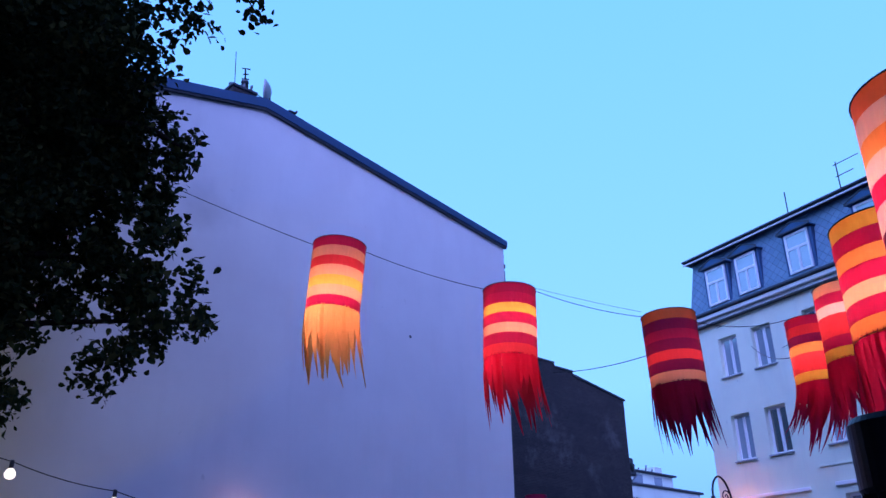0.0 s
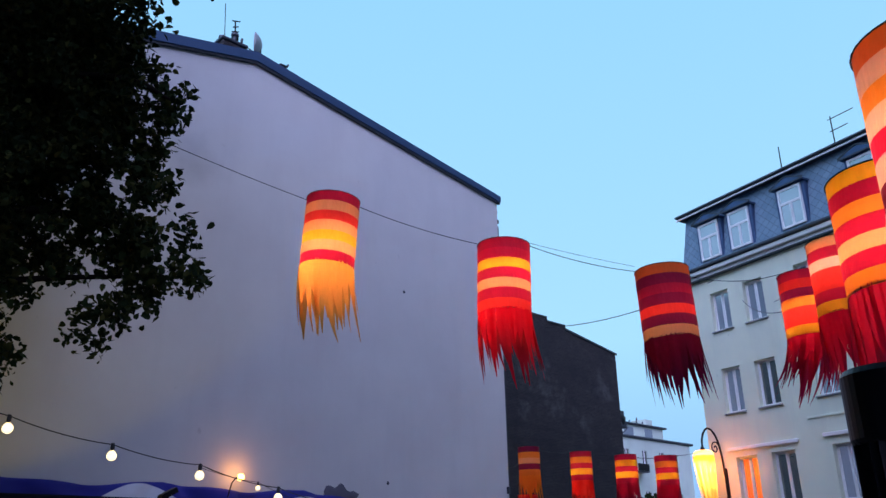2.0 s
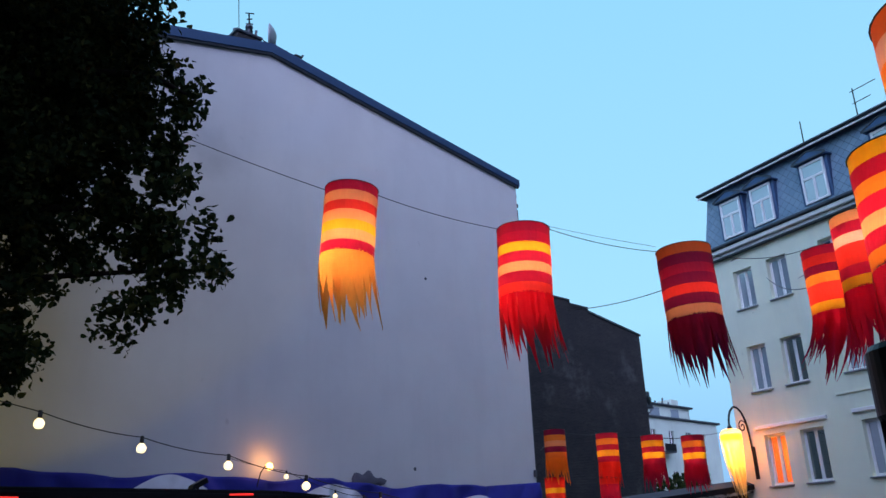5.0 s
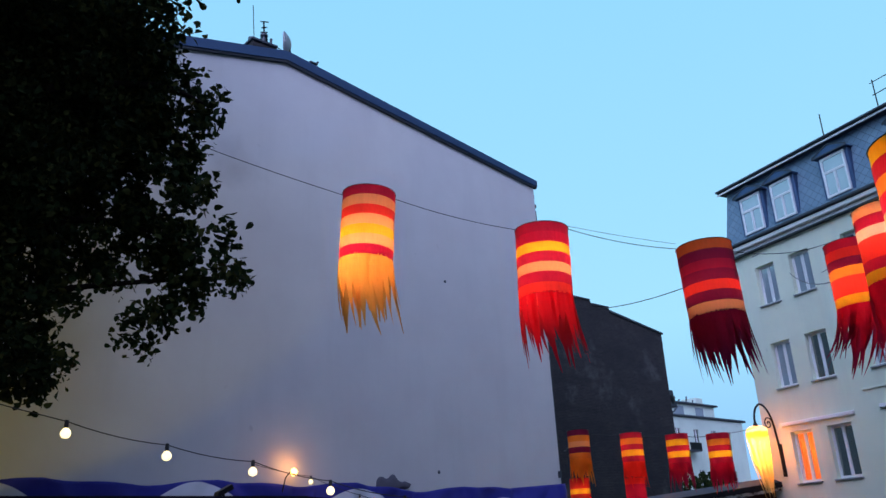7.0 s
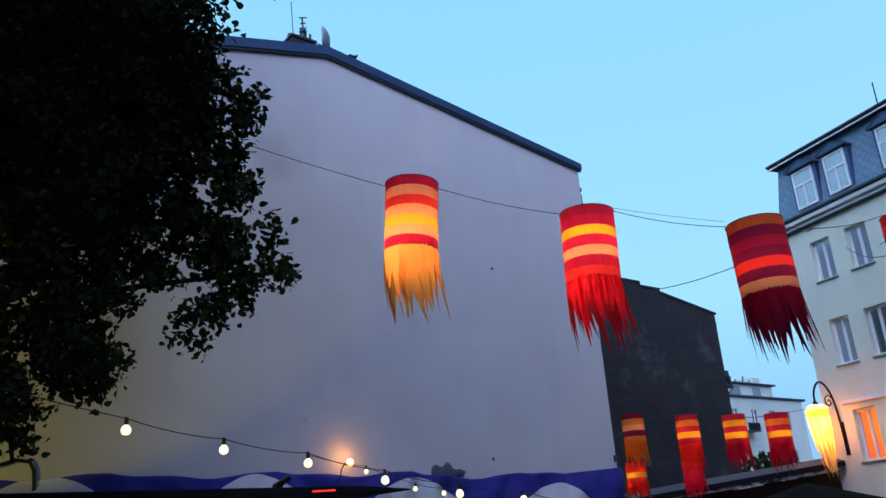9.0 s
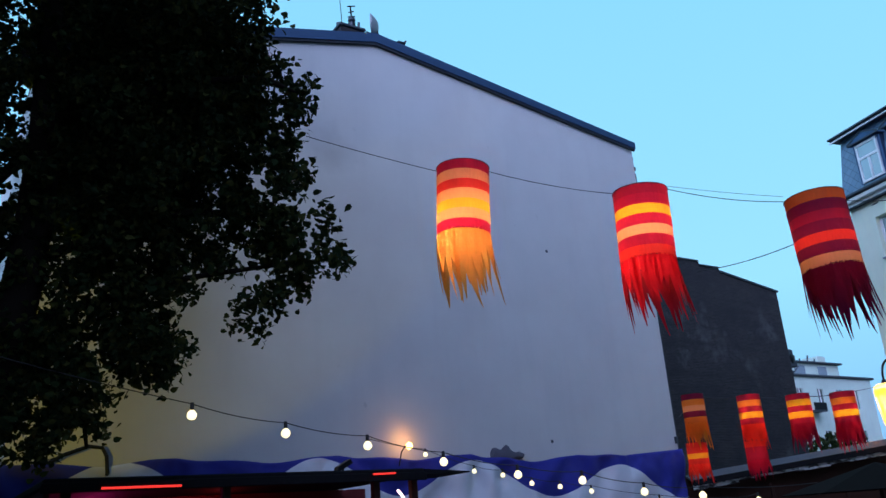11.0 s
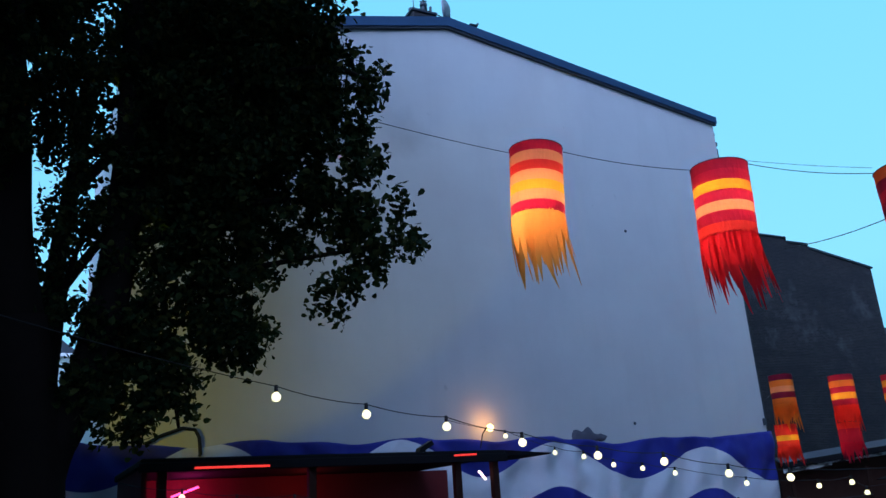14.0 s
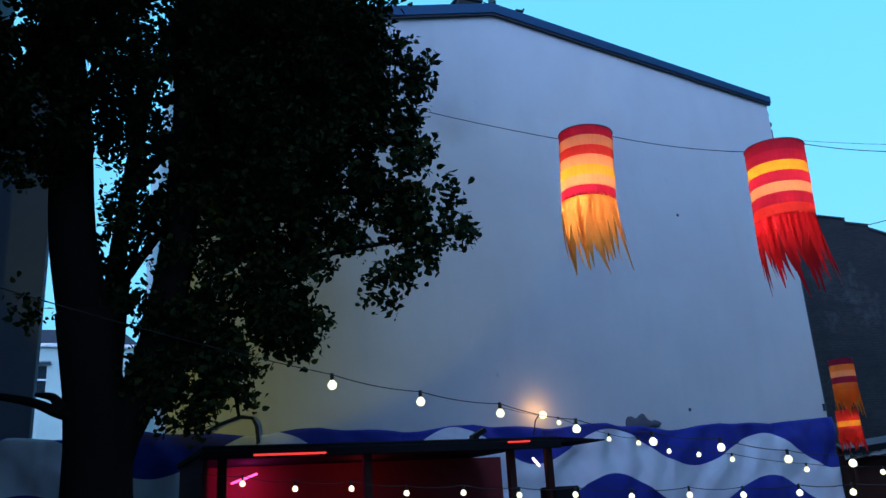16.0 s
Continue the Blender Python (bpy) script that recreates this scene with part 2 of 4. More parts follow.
def banner_material():
    """Printed cloth: white waves on a blue field, in metres of the wall."""
    k = Nodes("blue_white_banner")
    sep = k.n.new("ShaderNodeSeparateXYZ")
    k.l.new(k.coord, sep.inputs[0])
    x, z = sep.outputs[0], sep.outputs[2]
    warp = k.math("MULTIPLY", k.math("SUBTRACT", k.noise(0.5, 2), 0.5), 0.12)
    shift = k.math("MULTIPLY", k.math("SINE", k.math("MULTIPLY", k.math("SUBTRACT", x, 7.7), math.pi / 10.5)), 0.45)
    along = k.math("ADD", x, k.math("MAXIMUM", shift, -0.12))
    wave = k.math("COSINE", k.math("MULTIPLY", k.math("SUBTRACT", along, 3.75), 2 * math.pi / 5.12))
    fall = k.math("MAXIMUM", k.math("MULTIPLY", k.math("SUBTRACT", x, 10.4), 0.045), 0.0)
    line = k.math("SUBTRACT", k.math("ADD", k.math("MULTIPLY", wave, 0.50), warp), fall)
    h = k.math("SUBTRACT", z, line)

    def step(at):
        s = k.math("MULTIPLY", k.math("SUBTRACT", h, at), 60)
        s = k.math("MINIMUM", k.math("MAXIMUM", s, 0), 1)
        return s

    blue = (0.010, 0.013, 0.27)
    white = (0.78, 0.79, 0.84)
    c = k.mix(step(2.95), white, blue)
    low = k.mix(step(1.72), blue, c)
    c = low
    c = k.mix(k.math("MULTIPLY", k.noise(1.5, 4), 0.35), c, k.mix(0.6, c, (0.12, 0.13, 0.2)))
    slant = k.n.new("ShaderNodeMapping")
    slant.inputs["Rotation"].default_value = (0, radians(38), 0)
    k.l.new(k.coord, slant.inputs[0])
    pulls = k.noise(1.6, 3, 0.5, vector=slant.outputs[0], stretch=(0.4, 1, 1.5))
    k.bump(k.math("ADD", k.math("MULTIPLY", pulls, 1.6), k.math("MULTIPLY", k.noise(3.0, 4, stretch=(1, 1, 0.5)), 0.4)), 0.5, 0.05)
    return k.done(c, 0.8)


def flaky_paint():
    k = Nodes("flaking_paint")
    bare = k.ramp(k.noise(3.5, 5, 0.7, stretch=(1, 0.6, 2.0)), [(0.45, (0, 0, 0)), (0.55, (1, 1, 1))])
    c = k.mix(bare, (0.62, 0.62, 0.58), (0.05, 0.042, 0.036))
    k.bump(bare, 0.5, 0.01)
    return k.done(c, 0.85)


M_FLAKY = flaky_paint()
M_LEAF = leaf_material()
# pale blue base stands in for reflected sky and net curtains
M_GLASS = glass_material("window_glass_sky_tint_over_curtain", (0.30, 0.36, 0.42))
# darkness of the unlit rooms is put into this pane colour
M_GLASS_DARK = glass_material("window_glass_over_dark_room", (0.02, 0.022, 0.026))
M_CLEAR = clear_glass_material()
M_BRICK = brick_material()
M_SLATE = slate_material()
M_BANNER = banner_material()

# ---- mesh helpers ----


def finish(name, bm, material, smooth=False):
    me = bpy.data.meshes.new(name)
    bmesh.ops.recalc_face_normals(bm, faces=bm.faces)
    bm.to_mesh(me)
    bm.free()
    me.materials.append(material)
    if smooth:
        for p in me.polygons:
            p.use_smooth = True
    return me


def part(name, bm, material, parent=None, label="", smooth=False):
    ob = new(name, finish(name, bm, material, smooth))
    if parent is not None:
        ob.parent = parent
    if label:
        tagged(ob, label)
    return ob


def thing(name, place, label, category, group="", kind="", turn=0.0):
    ob = new(name)
    ob.matrix_basis = pose(*place, 0, 0, turn)
    return tagged(ob, label, category, group, kind)


def box(lo, hi, bevel=0.0, bm=None):
    own = bm is None
    b = bmesh.new() if own or bevel else bm
    v = [b.verts.new((x, y, z)) for x in (lo[0], hi[0]) for y in (lo[1], hi[1]) for z in (lo[2], hi[2])]
    for f in ((0, 1, 3, 2), (4, 6, 7, 5), (0, 4, 5, 1), (2, 3, 7, 6), (0, 2, 6, 4), (1, 5, 7, 3)):
        b.faces.new([v[i] for i in f])
    if bevel:
        bmesh.ops.recalc_face_normals(b, faces=b.faces)
        bmesh.ops.bevel(b, geom=list(b.edges), offset=bevel, segments=1, affect="EDGES")
    return b


def tube(points, radius, sides=8, taper=None, bm=None):
    """A round bar along points; taper: radius at the end."""
    b = bm or bmesh.new()
    pts = [Vector(p) for p in points]
    rings = []
    for i, p in enumerate(pts):
        d = (pts[min(i + 1, len(pts) - 1)] - pts[max(i - 1, 0)]).normalized()
        side = d.cross(Vector((0.31, 0.17, 0.93))).normalized()
        if side.length < 0.1:
            side = d.cross(Vector((1, 0, 0))).normalized()
        up = side.cross(d)
        r = radius if taper is None else radius + (taper - radius) * i / (len(pts) - 1)
        rings.append([b.verts.new(p + r * (math.cos(a) * side + math.sin(a) * up)) for a in [2 * math.pi * k / sides for k in range(sides)]])
    for a, c in zip(rings, rings[1:]):
        for k in range(sides):
            b.faces.new((a[k], a[(k + 1) % sides], c[(k + 1) % sides], c[k]))
    b.faces.new(rings[0])
    b.faces.new(rings[-1])
    return b


def lathe(profile, sides=24, bm=None, centre=(0, 0)):
    """Turns a profile of (radius, z) round the upright axis."""
    b = bm or bmesh.new()
    rings = [[b.verts.new((centre[0] + r * math.cos(2 * math.pi * k / sides), centre[1] + r * math.sin(2 * math.pi * k / sides), z)) for k in range(sides)] for r, z in profile]
    for a, c in zip(rings, rings[1:]):
        for k in range(sides):
            b.faces.new((a[k], a[(k + 1) % sides], c[(k + 1) % sides], c[k]))
    return b


def prism(outline, y0, y1):
    """An upright outline of (x, z) pushed from y0 to y1."""
    b = bmesh.new()
    f = [b.verts.new((x, y0, z)) for x, z in outline]
    k = [b.verts.new((x, y1, z)) for x, z in outline]
    b.faces.new(f)
    b.faces.new(k)
    n = len(outline)
    for i in range(n):
        b.faces.new((f[i], f[(i + 1) % n], k[(i + 1) % n], k[i]))
    return b


def pierced(us, zs, holes, thick):
    """A wall in the plane y = 0 .. thick with real openings. holes: (u0, u1, z0, z1)."""
    us = sorted(set(us) | {v for h in holes for v in h[:2]})
    zs = sorted(set(zs) | {v for h in holes for v in h[2:]})
    b = bmesh.new()

    def solid(i, j):
        if not (0 <= i < len(us) - 1 and 0 <= j < len(zs) - 1):
            return False
        u, z = (us[i] + us[i + 1]) / 2, (zs[j] + zs[j + 1]) / 2
        return not any(h[0] < u < h[1] and h[2] < z < h[3] for h in holes)

    def quad(*co):
        b.faces.new([b.verts.new(c) for c in co])

    for i in range(len(us) - 1):
        for j in range(len(zs) - 1):
            if not solid(i, j):
                continue
            u0, u1, z0, z1 = us[i], us[i + 1], zs[j], zs[j + 1]
            quad((u0, 0, z0), (u1, 0, z0), (u1, 0, z1), (u0, 0, z1))
            quad((u0, thick, z0), (u1, thick, z0), (u1, thick, z1), (u0, thick, z1))
            for di, dj, e in ((-1, 0, ((u0, z0), (u0, z1))), (1, 0, ((u1, z0), (u1, z1))), (0, -1, ((u0, z0), (u1, z0))), (0, 1, ((u0, z1), (u1, z1)))):
                if not solid(i + di, j + dj):
                    (a, c), (d, f) = e
                    quad((a, 0, c), (d, 0, f), (d, thick, f), (a, thick, c))
    bmesh.ops.remove_doubles(b, verts=b.verts, dist=1e-4)
    return b


def sag(a, b, drop, n=14):
    a, b = Vector(a), Vector(b)
    return [a.lerp(b, i / n) - Vector((0, 0, drop * 4 * (i / n) * (1 - i / n))) for i in range(n + 1)]


def rounded(points, n=5):
    """More points along a smooth line through the given ones."""
    p = [Vector(q) for q in points]
    p = [p[0]] + p + [p[-1]]
    out = []
    for i in range(1, len(p) - 2):
        for k in range(n):
            t = k / n
            out.append(0.5 * (2 * p[i] + (p[i + 1] - p[i - 1]) * t + (2 * p[i - 1] - 5 * p[i] + 4 * p[i + 1] - p[i + 2]) * t * t + (3 * p[i] - p[i - 1] - 3 * p[i + 1] + p[i + 2]) * t ** 3))
    return out + [p[-1]]


def cable(points, radius, label):
    ob = new("cable", finish("cable", tube(points, radius, 6), M_CABLE, True))
    return tagged(ob, label, "cable", "cables")


# ---- ground ----
gb = bmesh.new()
bmesh.ops.create_grid(gb, x_segments=2, y_segments=2, size=1500)
tagged(part("ground", gb, M_GROUND), "dark worn paving of the courtyard and street", "ground", kind="structure")

# ---- gable building ----
RIDGE, EAVE, LEFT = (11.02, 16.45), (22.13, 14.88), (1.6, 14.24)
house = thing("gable_house", (0, 0, 0), "tall tenement with a blank pale plastered gable", "building")
part("wall", prism([(LEFT[0], 0), (EAVE[0], 0), EAVE, RIDGE, LEFT], 20.0, 32.0), M_WALL, house, "blank pale lilac-grey plaster gable wall")


def flashing(a, b, lift0, lift1, y0, y1):
    return prism([(a[0], a[1] + lift0), (b[0], b[1] + lift0), (b[0], b[1] + lift1), (a[0], a[1] + lift1)], y0, y1)


cap_l = (LEFT[0] - 0.1, LEFT[1] - 0.02)
cap_r = (EAVE[0] + 0.10, EAVE[1] - 0.015)
part("flashing", flashing(cap_l, RIDGE, 0.0, 0.33, 19.86, 20.5), M_FLASH, house, "blue-grey zinc verge flashing")
part("flashing", prism([RIDGE, cap_r, (cap_r[0], cap_r[1] + 0.25), (RIDGE[0], RIDGE[1] + 0.33)], 19.86, 20.5), M_FLASH, house, "blue-grey zinc verge flashing")
part("drip_edge", flashing(cap_l, RIDGE, -0.07, 0.0, 19.90, 20.0), M_TIN, house)
part("drip_edge", flashing(RIDGE, cap_r, -0.07, 0.0, 19.90, 20.0), M_TIN, house)
part("roof", flashing(LEFT, RIDGE, 0.02, 0.24, 20.5, 32.2), M_TIN, house)
part("roof", flashing(RIDGE, EAVE, 0.02, 0.24, 20.5, 32.2), M_TIN, house)
for z0, z1, out in ((14.45, 14.62, 0.16), (14.05, 14.22, 0.22), (13.72, 13.9, 0.14)):
    part("cornice", box((22.132, 20.1, z0), (22.13 + out, 32, z1), 0.03), M_TIN, house, "dark cornice moulding at the street edge")
part("downpipe", tube([(22.24, 20.12, 13.9), (22.24, 20.12, 0.1)], 0.05), M_TIN, house)

chim = thing("chimney", (10.72, 21.2, 16.35), "low brick chimney stack with pipes on the roof", "chimney")
part("stack", box((-0.42, -0.3, 0), (0.42, 0.3, 1.15), 0.03), M_BRICK, chim)
part("cap", box((-0.48, -0.36, 1.15), (0.48, 0.36, 1.25), 0.02), M_TIN, chim)
part("flue_pipe", tube([(0.12, 0, 1.25), (0.14, 0, 1.62)], 0.07), M_TIN, chim)
part("flue_cowl", lathe([(0.01, 1.78), (0.12, 1.74), (0.13, 1.66), (0.07, 1.60)], 12, centre=(0.14, 0)), M_TIN, chim)
part("flue_pipe", tube([(0.42, 0.1, 1.2), (0.46, 0.1, 1.75)], 0.045), M_TIN, chim)
part("flue_pipe", tube([(-0.3, 0.1, 1.2), (-0.3, 0.1, 1.5)], 0.08), M_TIN, chim)
part("aerial_rod", tube([(-0.1, 0.2, 1.2), (-0.2, 0.2, 2.9)], 0.014, 6), M_IRON, chim)
mast = part("aerial_mast", tube([(0.24, 0.1, 1.2), (0.16, 0.1, 2.32)], 0.03, 6), M_IRON, chim)
for zz, half in ((2.28, 0.14), (2.05, 0.09), (1.86, 0.12)):
    part("element", tube([(0.18 - half, 0.1, zz), (0.18 + half, 0.06, zz + 0.07)], 0.022, 5), M_IRON, mast)
part("mast_bracket", box((0.08, 0.02, 1.5), (0.30, 0.18, 1.68), 0.02), M_IRON, chim)


def dish(place):
    d = thing("satellite_dish", place, "grey satellite dish on a roof bracket", "satellite dish", turn=55)
    b = bmesh.new()
    rings = []
    for i in range(7):
        r = 0.42 * i / 6
        rings.append([b.verts.new((r * math.cos(a), 0.55 * r * r / 0.42, r * math.sin(a) * 1.1)) for a in [2 * math.pi * k / 20 for k in range(20)]])
    for p, q in zip(rings, rings[1:]):
        for k in range(20):
            b.faces.new((p[k], p[(k + 1) % 20], q[(k + 1) % 20], q[k]))
    reflector = part("reflector", b, M_SILL, d, smooth=True)
    sol = reflector.modifiers.new("thick", "SOLIDIFY")
    sol.thickness = 0.02
    part("mount", tube([(0, 0, -1.25), (0, 0.05, 0)], 0.025), M_IRON, d)
    part("feed_arm", tube([(0, 0.05, -0.4), (0, 0.5, -0.1)], 0.015), M_IRON, d)
    return d


dish((11.62, 20.7, 17.72))
vent = thing("roof_vent", (12.4, 20.6, 16.45), "small tin roof vent", "vent")
part("pipe", tube([(0, 0, 0), (0, 0, 0.72)], 0.05), M_TIN, vent)
part("cowl", box((-0.17, -0.1, 0.72), (0.15, 0.1, 0.80), 0.03), M_TIN, vent)
part("spout", tube([(0.1, 0, 0.78), (0.2, 0, 0.9)], 0.035, 6), M_TIN, vent)
for sx, sz in ((17.27, 10.12), (16.62, 3.83)):
    part("wall_plug", lathe([(0.001, 0.02), (0.04, 0.018), (0.055, 0.0)], 10), M_TIN, house, "small dark plug in the plaster").matrix_basis = pose(sx, 20.0, sz, 90)

# ---- banner along the foot of the gable ----


def banner():
    b = bmesh.new()
    nx, nz = 300, 40
    grid = []
    for i in range(nx + 1):
        x = -3.2 + (22.1 + 3.2) * i / nx
        seg = ((x + 3.0) % 4.1) / 4.1
        tie = -3.0 + 4.1 * round((x + 3.0) / 4.1)
        top = 3.52 - 0.14 * 4 * seg * (1 - seg) + 0.03 * math.sin(x * 3.1)
        top -= 0.13 * math.exp(-((x - 16.2) / 2.4) ** 2)
        if x > 19.5:
            top = 3.36 + 0.16 * (x - 19.5) / 2.6
        col = []
        for j in range(nz + 1):
            z = 0.35 + (top - 0.35) * j / nz
            wr = 0.05 * math.sin(3.3 * x + 2.2 * z) * (1 - j / nz) + 0.05 * math.sin(5.1 * x - 4.0 * z + 2 * noise.noise((x * 0.4, z, 1.7))) * noise.noise((x * 0.5, z * 0.5, 7.7)) * 2.2 + 0.09 * noise.noise((x * 1.1, z * 1.4, 0.3)) + 0.03 * noise.noise((x * 3 + z * 2, z * 2.5, 4.3))
            # folds that fan out from the points where the cloth is tied up
            px, pz = x - tie, 3.6 - z
            fan = math.sin(9.0 * math.atan2(px, pz + 0.25)) * min(1.0, math.hypot(px, pz) * 0.7) * math.exp(-0.35 * math.hypot(px, pz))
            wr += 0.075 * fan
            col.append(b.verts.new((x, 19.82 + wr, z)))
        grid.append(col)
    for i in range(nx):
        for j in range(nz):
            b.faces.new((grid[i][j], grid[i + 1][j], grid[i + 1][j + 1], grid[i][j + 1]))
    ob = new("banner", finish("banner", b, M_BANNER, True))
    sol = ob.modifiers.new("thick", "SOLIDIFY")
    sol.thickness = 0.006
    return tagged(ob, "long printed cloth banner with blue and white waves", "banner")


banner()
# ---- right building ----
TURN = math.degrees(math.atan2(-0.974, -0.225))
block = thing("corner_house", (30.23, 16.62, 0), "grey four-storey tenement with slate mansard and white windows", "building", turn=TURN)
# in its own axes x runs along the front, which lies at y = 0, and -y points out to the street
LONG = 17.0
COLS = {0: ((1.05, 1.97), (2.70, 3.62), (5.06, 5.98), (8.0, 8.92), (10.3, 11.2), (12.6, 13.5)), 1: ((1.10, 2.0), (2.70, 3.64), (5.16, 6.08), (8.0, 8.92), (10.3, 11.2), (12.6, 13.5)), 2: ((1.24, 2.2), (2.86, 3.86), (5.35, 6.3), (8.0, 8.95), (10.3, 11.25), (12.6, 13.55))}
ROWS = ((10.0, 11.6), (6.72, 8.47), (3.22, 5.06))
holes = [(u0, u1, *ROWS[r]) for r in COLS for u0, u1 in COLS[r]]
part("wall", pierced([0, LONG], [0, 12.3], holes, 0.4), M_FACADE, block, "grey rendered front wall")
part("side_wall", box((0, 0.401, 0), (0.4, 10, 12.3)), M_FACADE, block)
part("side_wall", box((LONG - 0.4, 0.401, 0), (LONG, 10, 12.3)), M_FACADE, block)
part("back_wall", box((0.401, 9.6, 0), (LONG - 0.401, 10, 12.3)), M_FACADE, block)


def window_unit(parent, u0, u1, z0, z1, y, dark=False, warm=False):
    """A white casement window: frame, mullion, transom, panes, sill, and what hangs behind it."""
    w, h, f = u1 - u0, z1 - z0, 0.095
    cx = (u0 + u1) / 2
    frame_bm = bmesh.new()
    box((u0, y, z0), (u0 + f, y + 0.08, z1), 0, frame_bm)
    box((u1 - f, y, z0), (u1, y + 0.08, z1), 0, frame_bm)
    box((u0 + f, y, z0), (u1 - f, y + 0.08, z0 + f), 0, frame_bm)
    box((u0 + f, y, z1 - f), (u1 - f, y + 0.08, z1), 0, frame_bm)
    win = part("window", frame_bm, M_FRAME, parent, "white painted casement window")
    part("mullion", box((cx - 0.06, y - 0.012, z0 + f), (cx + 0.06, y + 0.07, z1 - f), 0.008), M_FRAME, win)
    for a, c in ((u0 + f, cx - 0.06), (cx + 0.06, u1 - f)):
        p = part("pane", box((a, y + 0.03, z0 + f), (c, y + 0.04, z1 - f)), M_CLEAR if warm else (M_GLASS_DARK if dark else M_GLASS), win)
        p.visible_shadow = not warm
    part("window_sill", box((u0 - 0.06, -0.09, z0 - 0.06), (u1 + 0.06, y, z0 - 0.004), 0.012), M_SILL, win)
    return win


for r in COLS:
    for i, (u0, u1) in enumerate(COLS[r]):
        z0, z1 = ROWS[r]
        warm = r == 2 and i == 0
        window_unit(block, u0, u1, z0, z1, 0.19, dark=(r, i) in ((1, 1), (2, 1), (0, 2)), warm=warm)
        if warm:
            cb = bmesh.new()
            cols = []
            for k in range(41):
                u = u0 - 0.2 + (u1 - u0 + 0.4) * k / 40
                y = 0.46 + 0.035 * math.sin(k * 1.25) + 0.02 * math.sin(k * 0.5)
                cols.append((cb.verts.new((u, y, z0 - 0.1)), cb.verts.new((u, y, z1 + 0.1))))
            for p, q in zip(cols, cols[1:]):
                cb.faces.new((p[0], q[0], q[1], p[1]))
            part("curtain", cb, M_CURTAIN_GLOW, block, "orange curtain that glows in place of a room lamp", smooth=True)
# lintel mouldings over the lower windows
part("lintel", box((0.95, -0.10, 5.28), (4.1, -0.002, 5.42), 0.02), M_TRIM, block, "thin moulded ledge over two windows")
part("lintel", box((5.1, -0.10, 5.32), (6.6, -0.002, 5.46), 0.02), M_TRIM, block)
part("string_course", box((4.6, -0.05, 6.0), (LONG, -0.002, 6.08), 0.01), M_FACADE, block)
part("cornice", box((-0.12, -0.16, 12.303), (LONG, 0.4, 12.44), 0.02), M_TRIM, block, "white cornice moulding")
part("cornice", box((-0.2, -0.32, 12.443), (LONG, 0.4, 12.62), 0.03), M_TRIM, block, "white cornice moulding")
# solid dark strip that stands in for the shadow under the cornice
part("cornice_shadow_strip", box((-0.1, -0.2, 12.25), (LONG, -0.003, 12.30)), M_TIN, block)
part("gutter", box((-0.26, -0.42, 12.64), (LONG, -0.2, 12.76), 0.03), M_TIN, block, "dark gutter")


def mansard():
    b = bmesh.new()
    base = [(-0.1, -0.15), (LONG, -0.15), (LONG, 10), (-0.1, 10)]
    top = [(0.12, 0.25), (LONG - 0.2, 0.25), (LONG - 0.2, 9.7), (0.12, 9.7)]
    lo = [b.verts.new((x, y, 12.63)) for x, y in base]
    hi = [b.verts.new((x, y, 15.25)) for x, y in top]
    for i in range(4):
        b.faces.new((lo[i], lo[(i + 1) % 4], hi[(i + 1) % 4], hi[i]))
    b.faces.new(hi)
    b.faces.new(lo)
    return b


part("mansard_roof", mansard(), M_SLATE, block, "steep blue-grey slate mansard")
part("roof_edge", box((-0.12, -0.08, 15.25), (LONG, 9.9, 15.34), 0.02), M_TIN, block, "dark roof edge")
part("roof_lip", box((-0.16, -0.16, 15.345), (LONG, 0.1, 15.43), 0.02), M_TIN, block)
part("white_edge_strip", box((-0.1, -0.14, 15.2), (LONG, -0.085, 15.25)), M_TRIM, block, "thin white strip under the roof edge")


def dormer(u0, u1):
    z0, z1, y = 12.98, 14.55, -0.12
    d = part("dormer", box((u0 - 0.13, y + 0.02, z0 - 0.1), (u1 + 0.13, 1.2, z1 + 0.08), 0.01), M_FLASH, block, "tin-clad dormer with a small pediment")
    cx = (u0 + u1) / 2
    pts = [(u0 - 0.2, z1 + 0.06), (u1 + 0.2, z1 + 0.06), (u1 + 0.2, z1 + 0.12), (cx, z1 + 0.37), (u0 - 0.2, z1 + 0.12)]
    hb = prism(pts, y - 0.14, 1.0)
    part("pediment", hb, M_FLASH, d)
    for a, c in (((u0 - 0.24, z1 + 0.10), (cx, z1 + 0.39)), ((cx, z1 + 0.39), (u1 + 0.24, z1 + 0.10)), ((u0 - 0.24, z1 + 0.06), (u1 + 0.24, z1 + 0.06))):
        part("raking_trim", prism([a, c, (c[0], c[1] + 0.05), (a[0], a[1] + 0.05)], y - 0.17, y - 0.142), M_TIN, d)
    f = 0.085
    fr = bmesh.new()
    ya, yb = y - 0.05, y + 0.018
    box((u0, ya, z0), (u0 + f, yb, z1), 0, fr)
    box((u1 - f, ya, z0), (u1, yb, z1), 0, fr)
    box((u0 + f, ya, z0), (u1 - f, yb, z0 + f), 0, fr)
    box((u0 + f, ya, z1 - f), (u1 - f, yb, z1), 0, fr)
    zt = z0 + 0.62 * (z1 - z0)
    part("dormer_window", fr, M_FRAME, d, "white dormer window frame")
    part("transom", box((u0 + f, ya, zt - 0.05), (u1 - f, yb, zt + 0.05)), M_FRAME, d)
    part("mullion", box((cx - 0.05, ya, z0 + f), (cx + 0.05, yb, zt - 0.05)), M_FRAME, d)
    part("pane", box((u0 + f, ya + 0.03, z0 + f), (u1 - f, ya + 0.04, z1 - f)), M_GLASS, d)


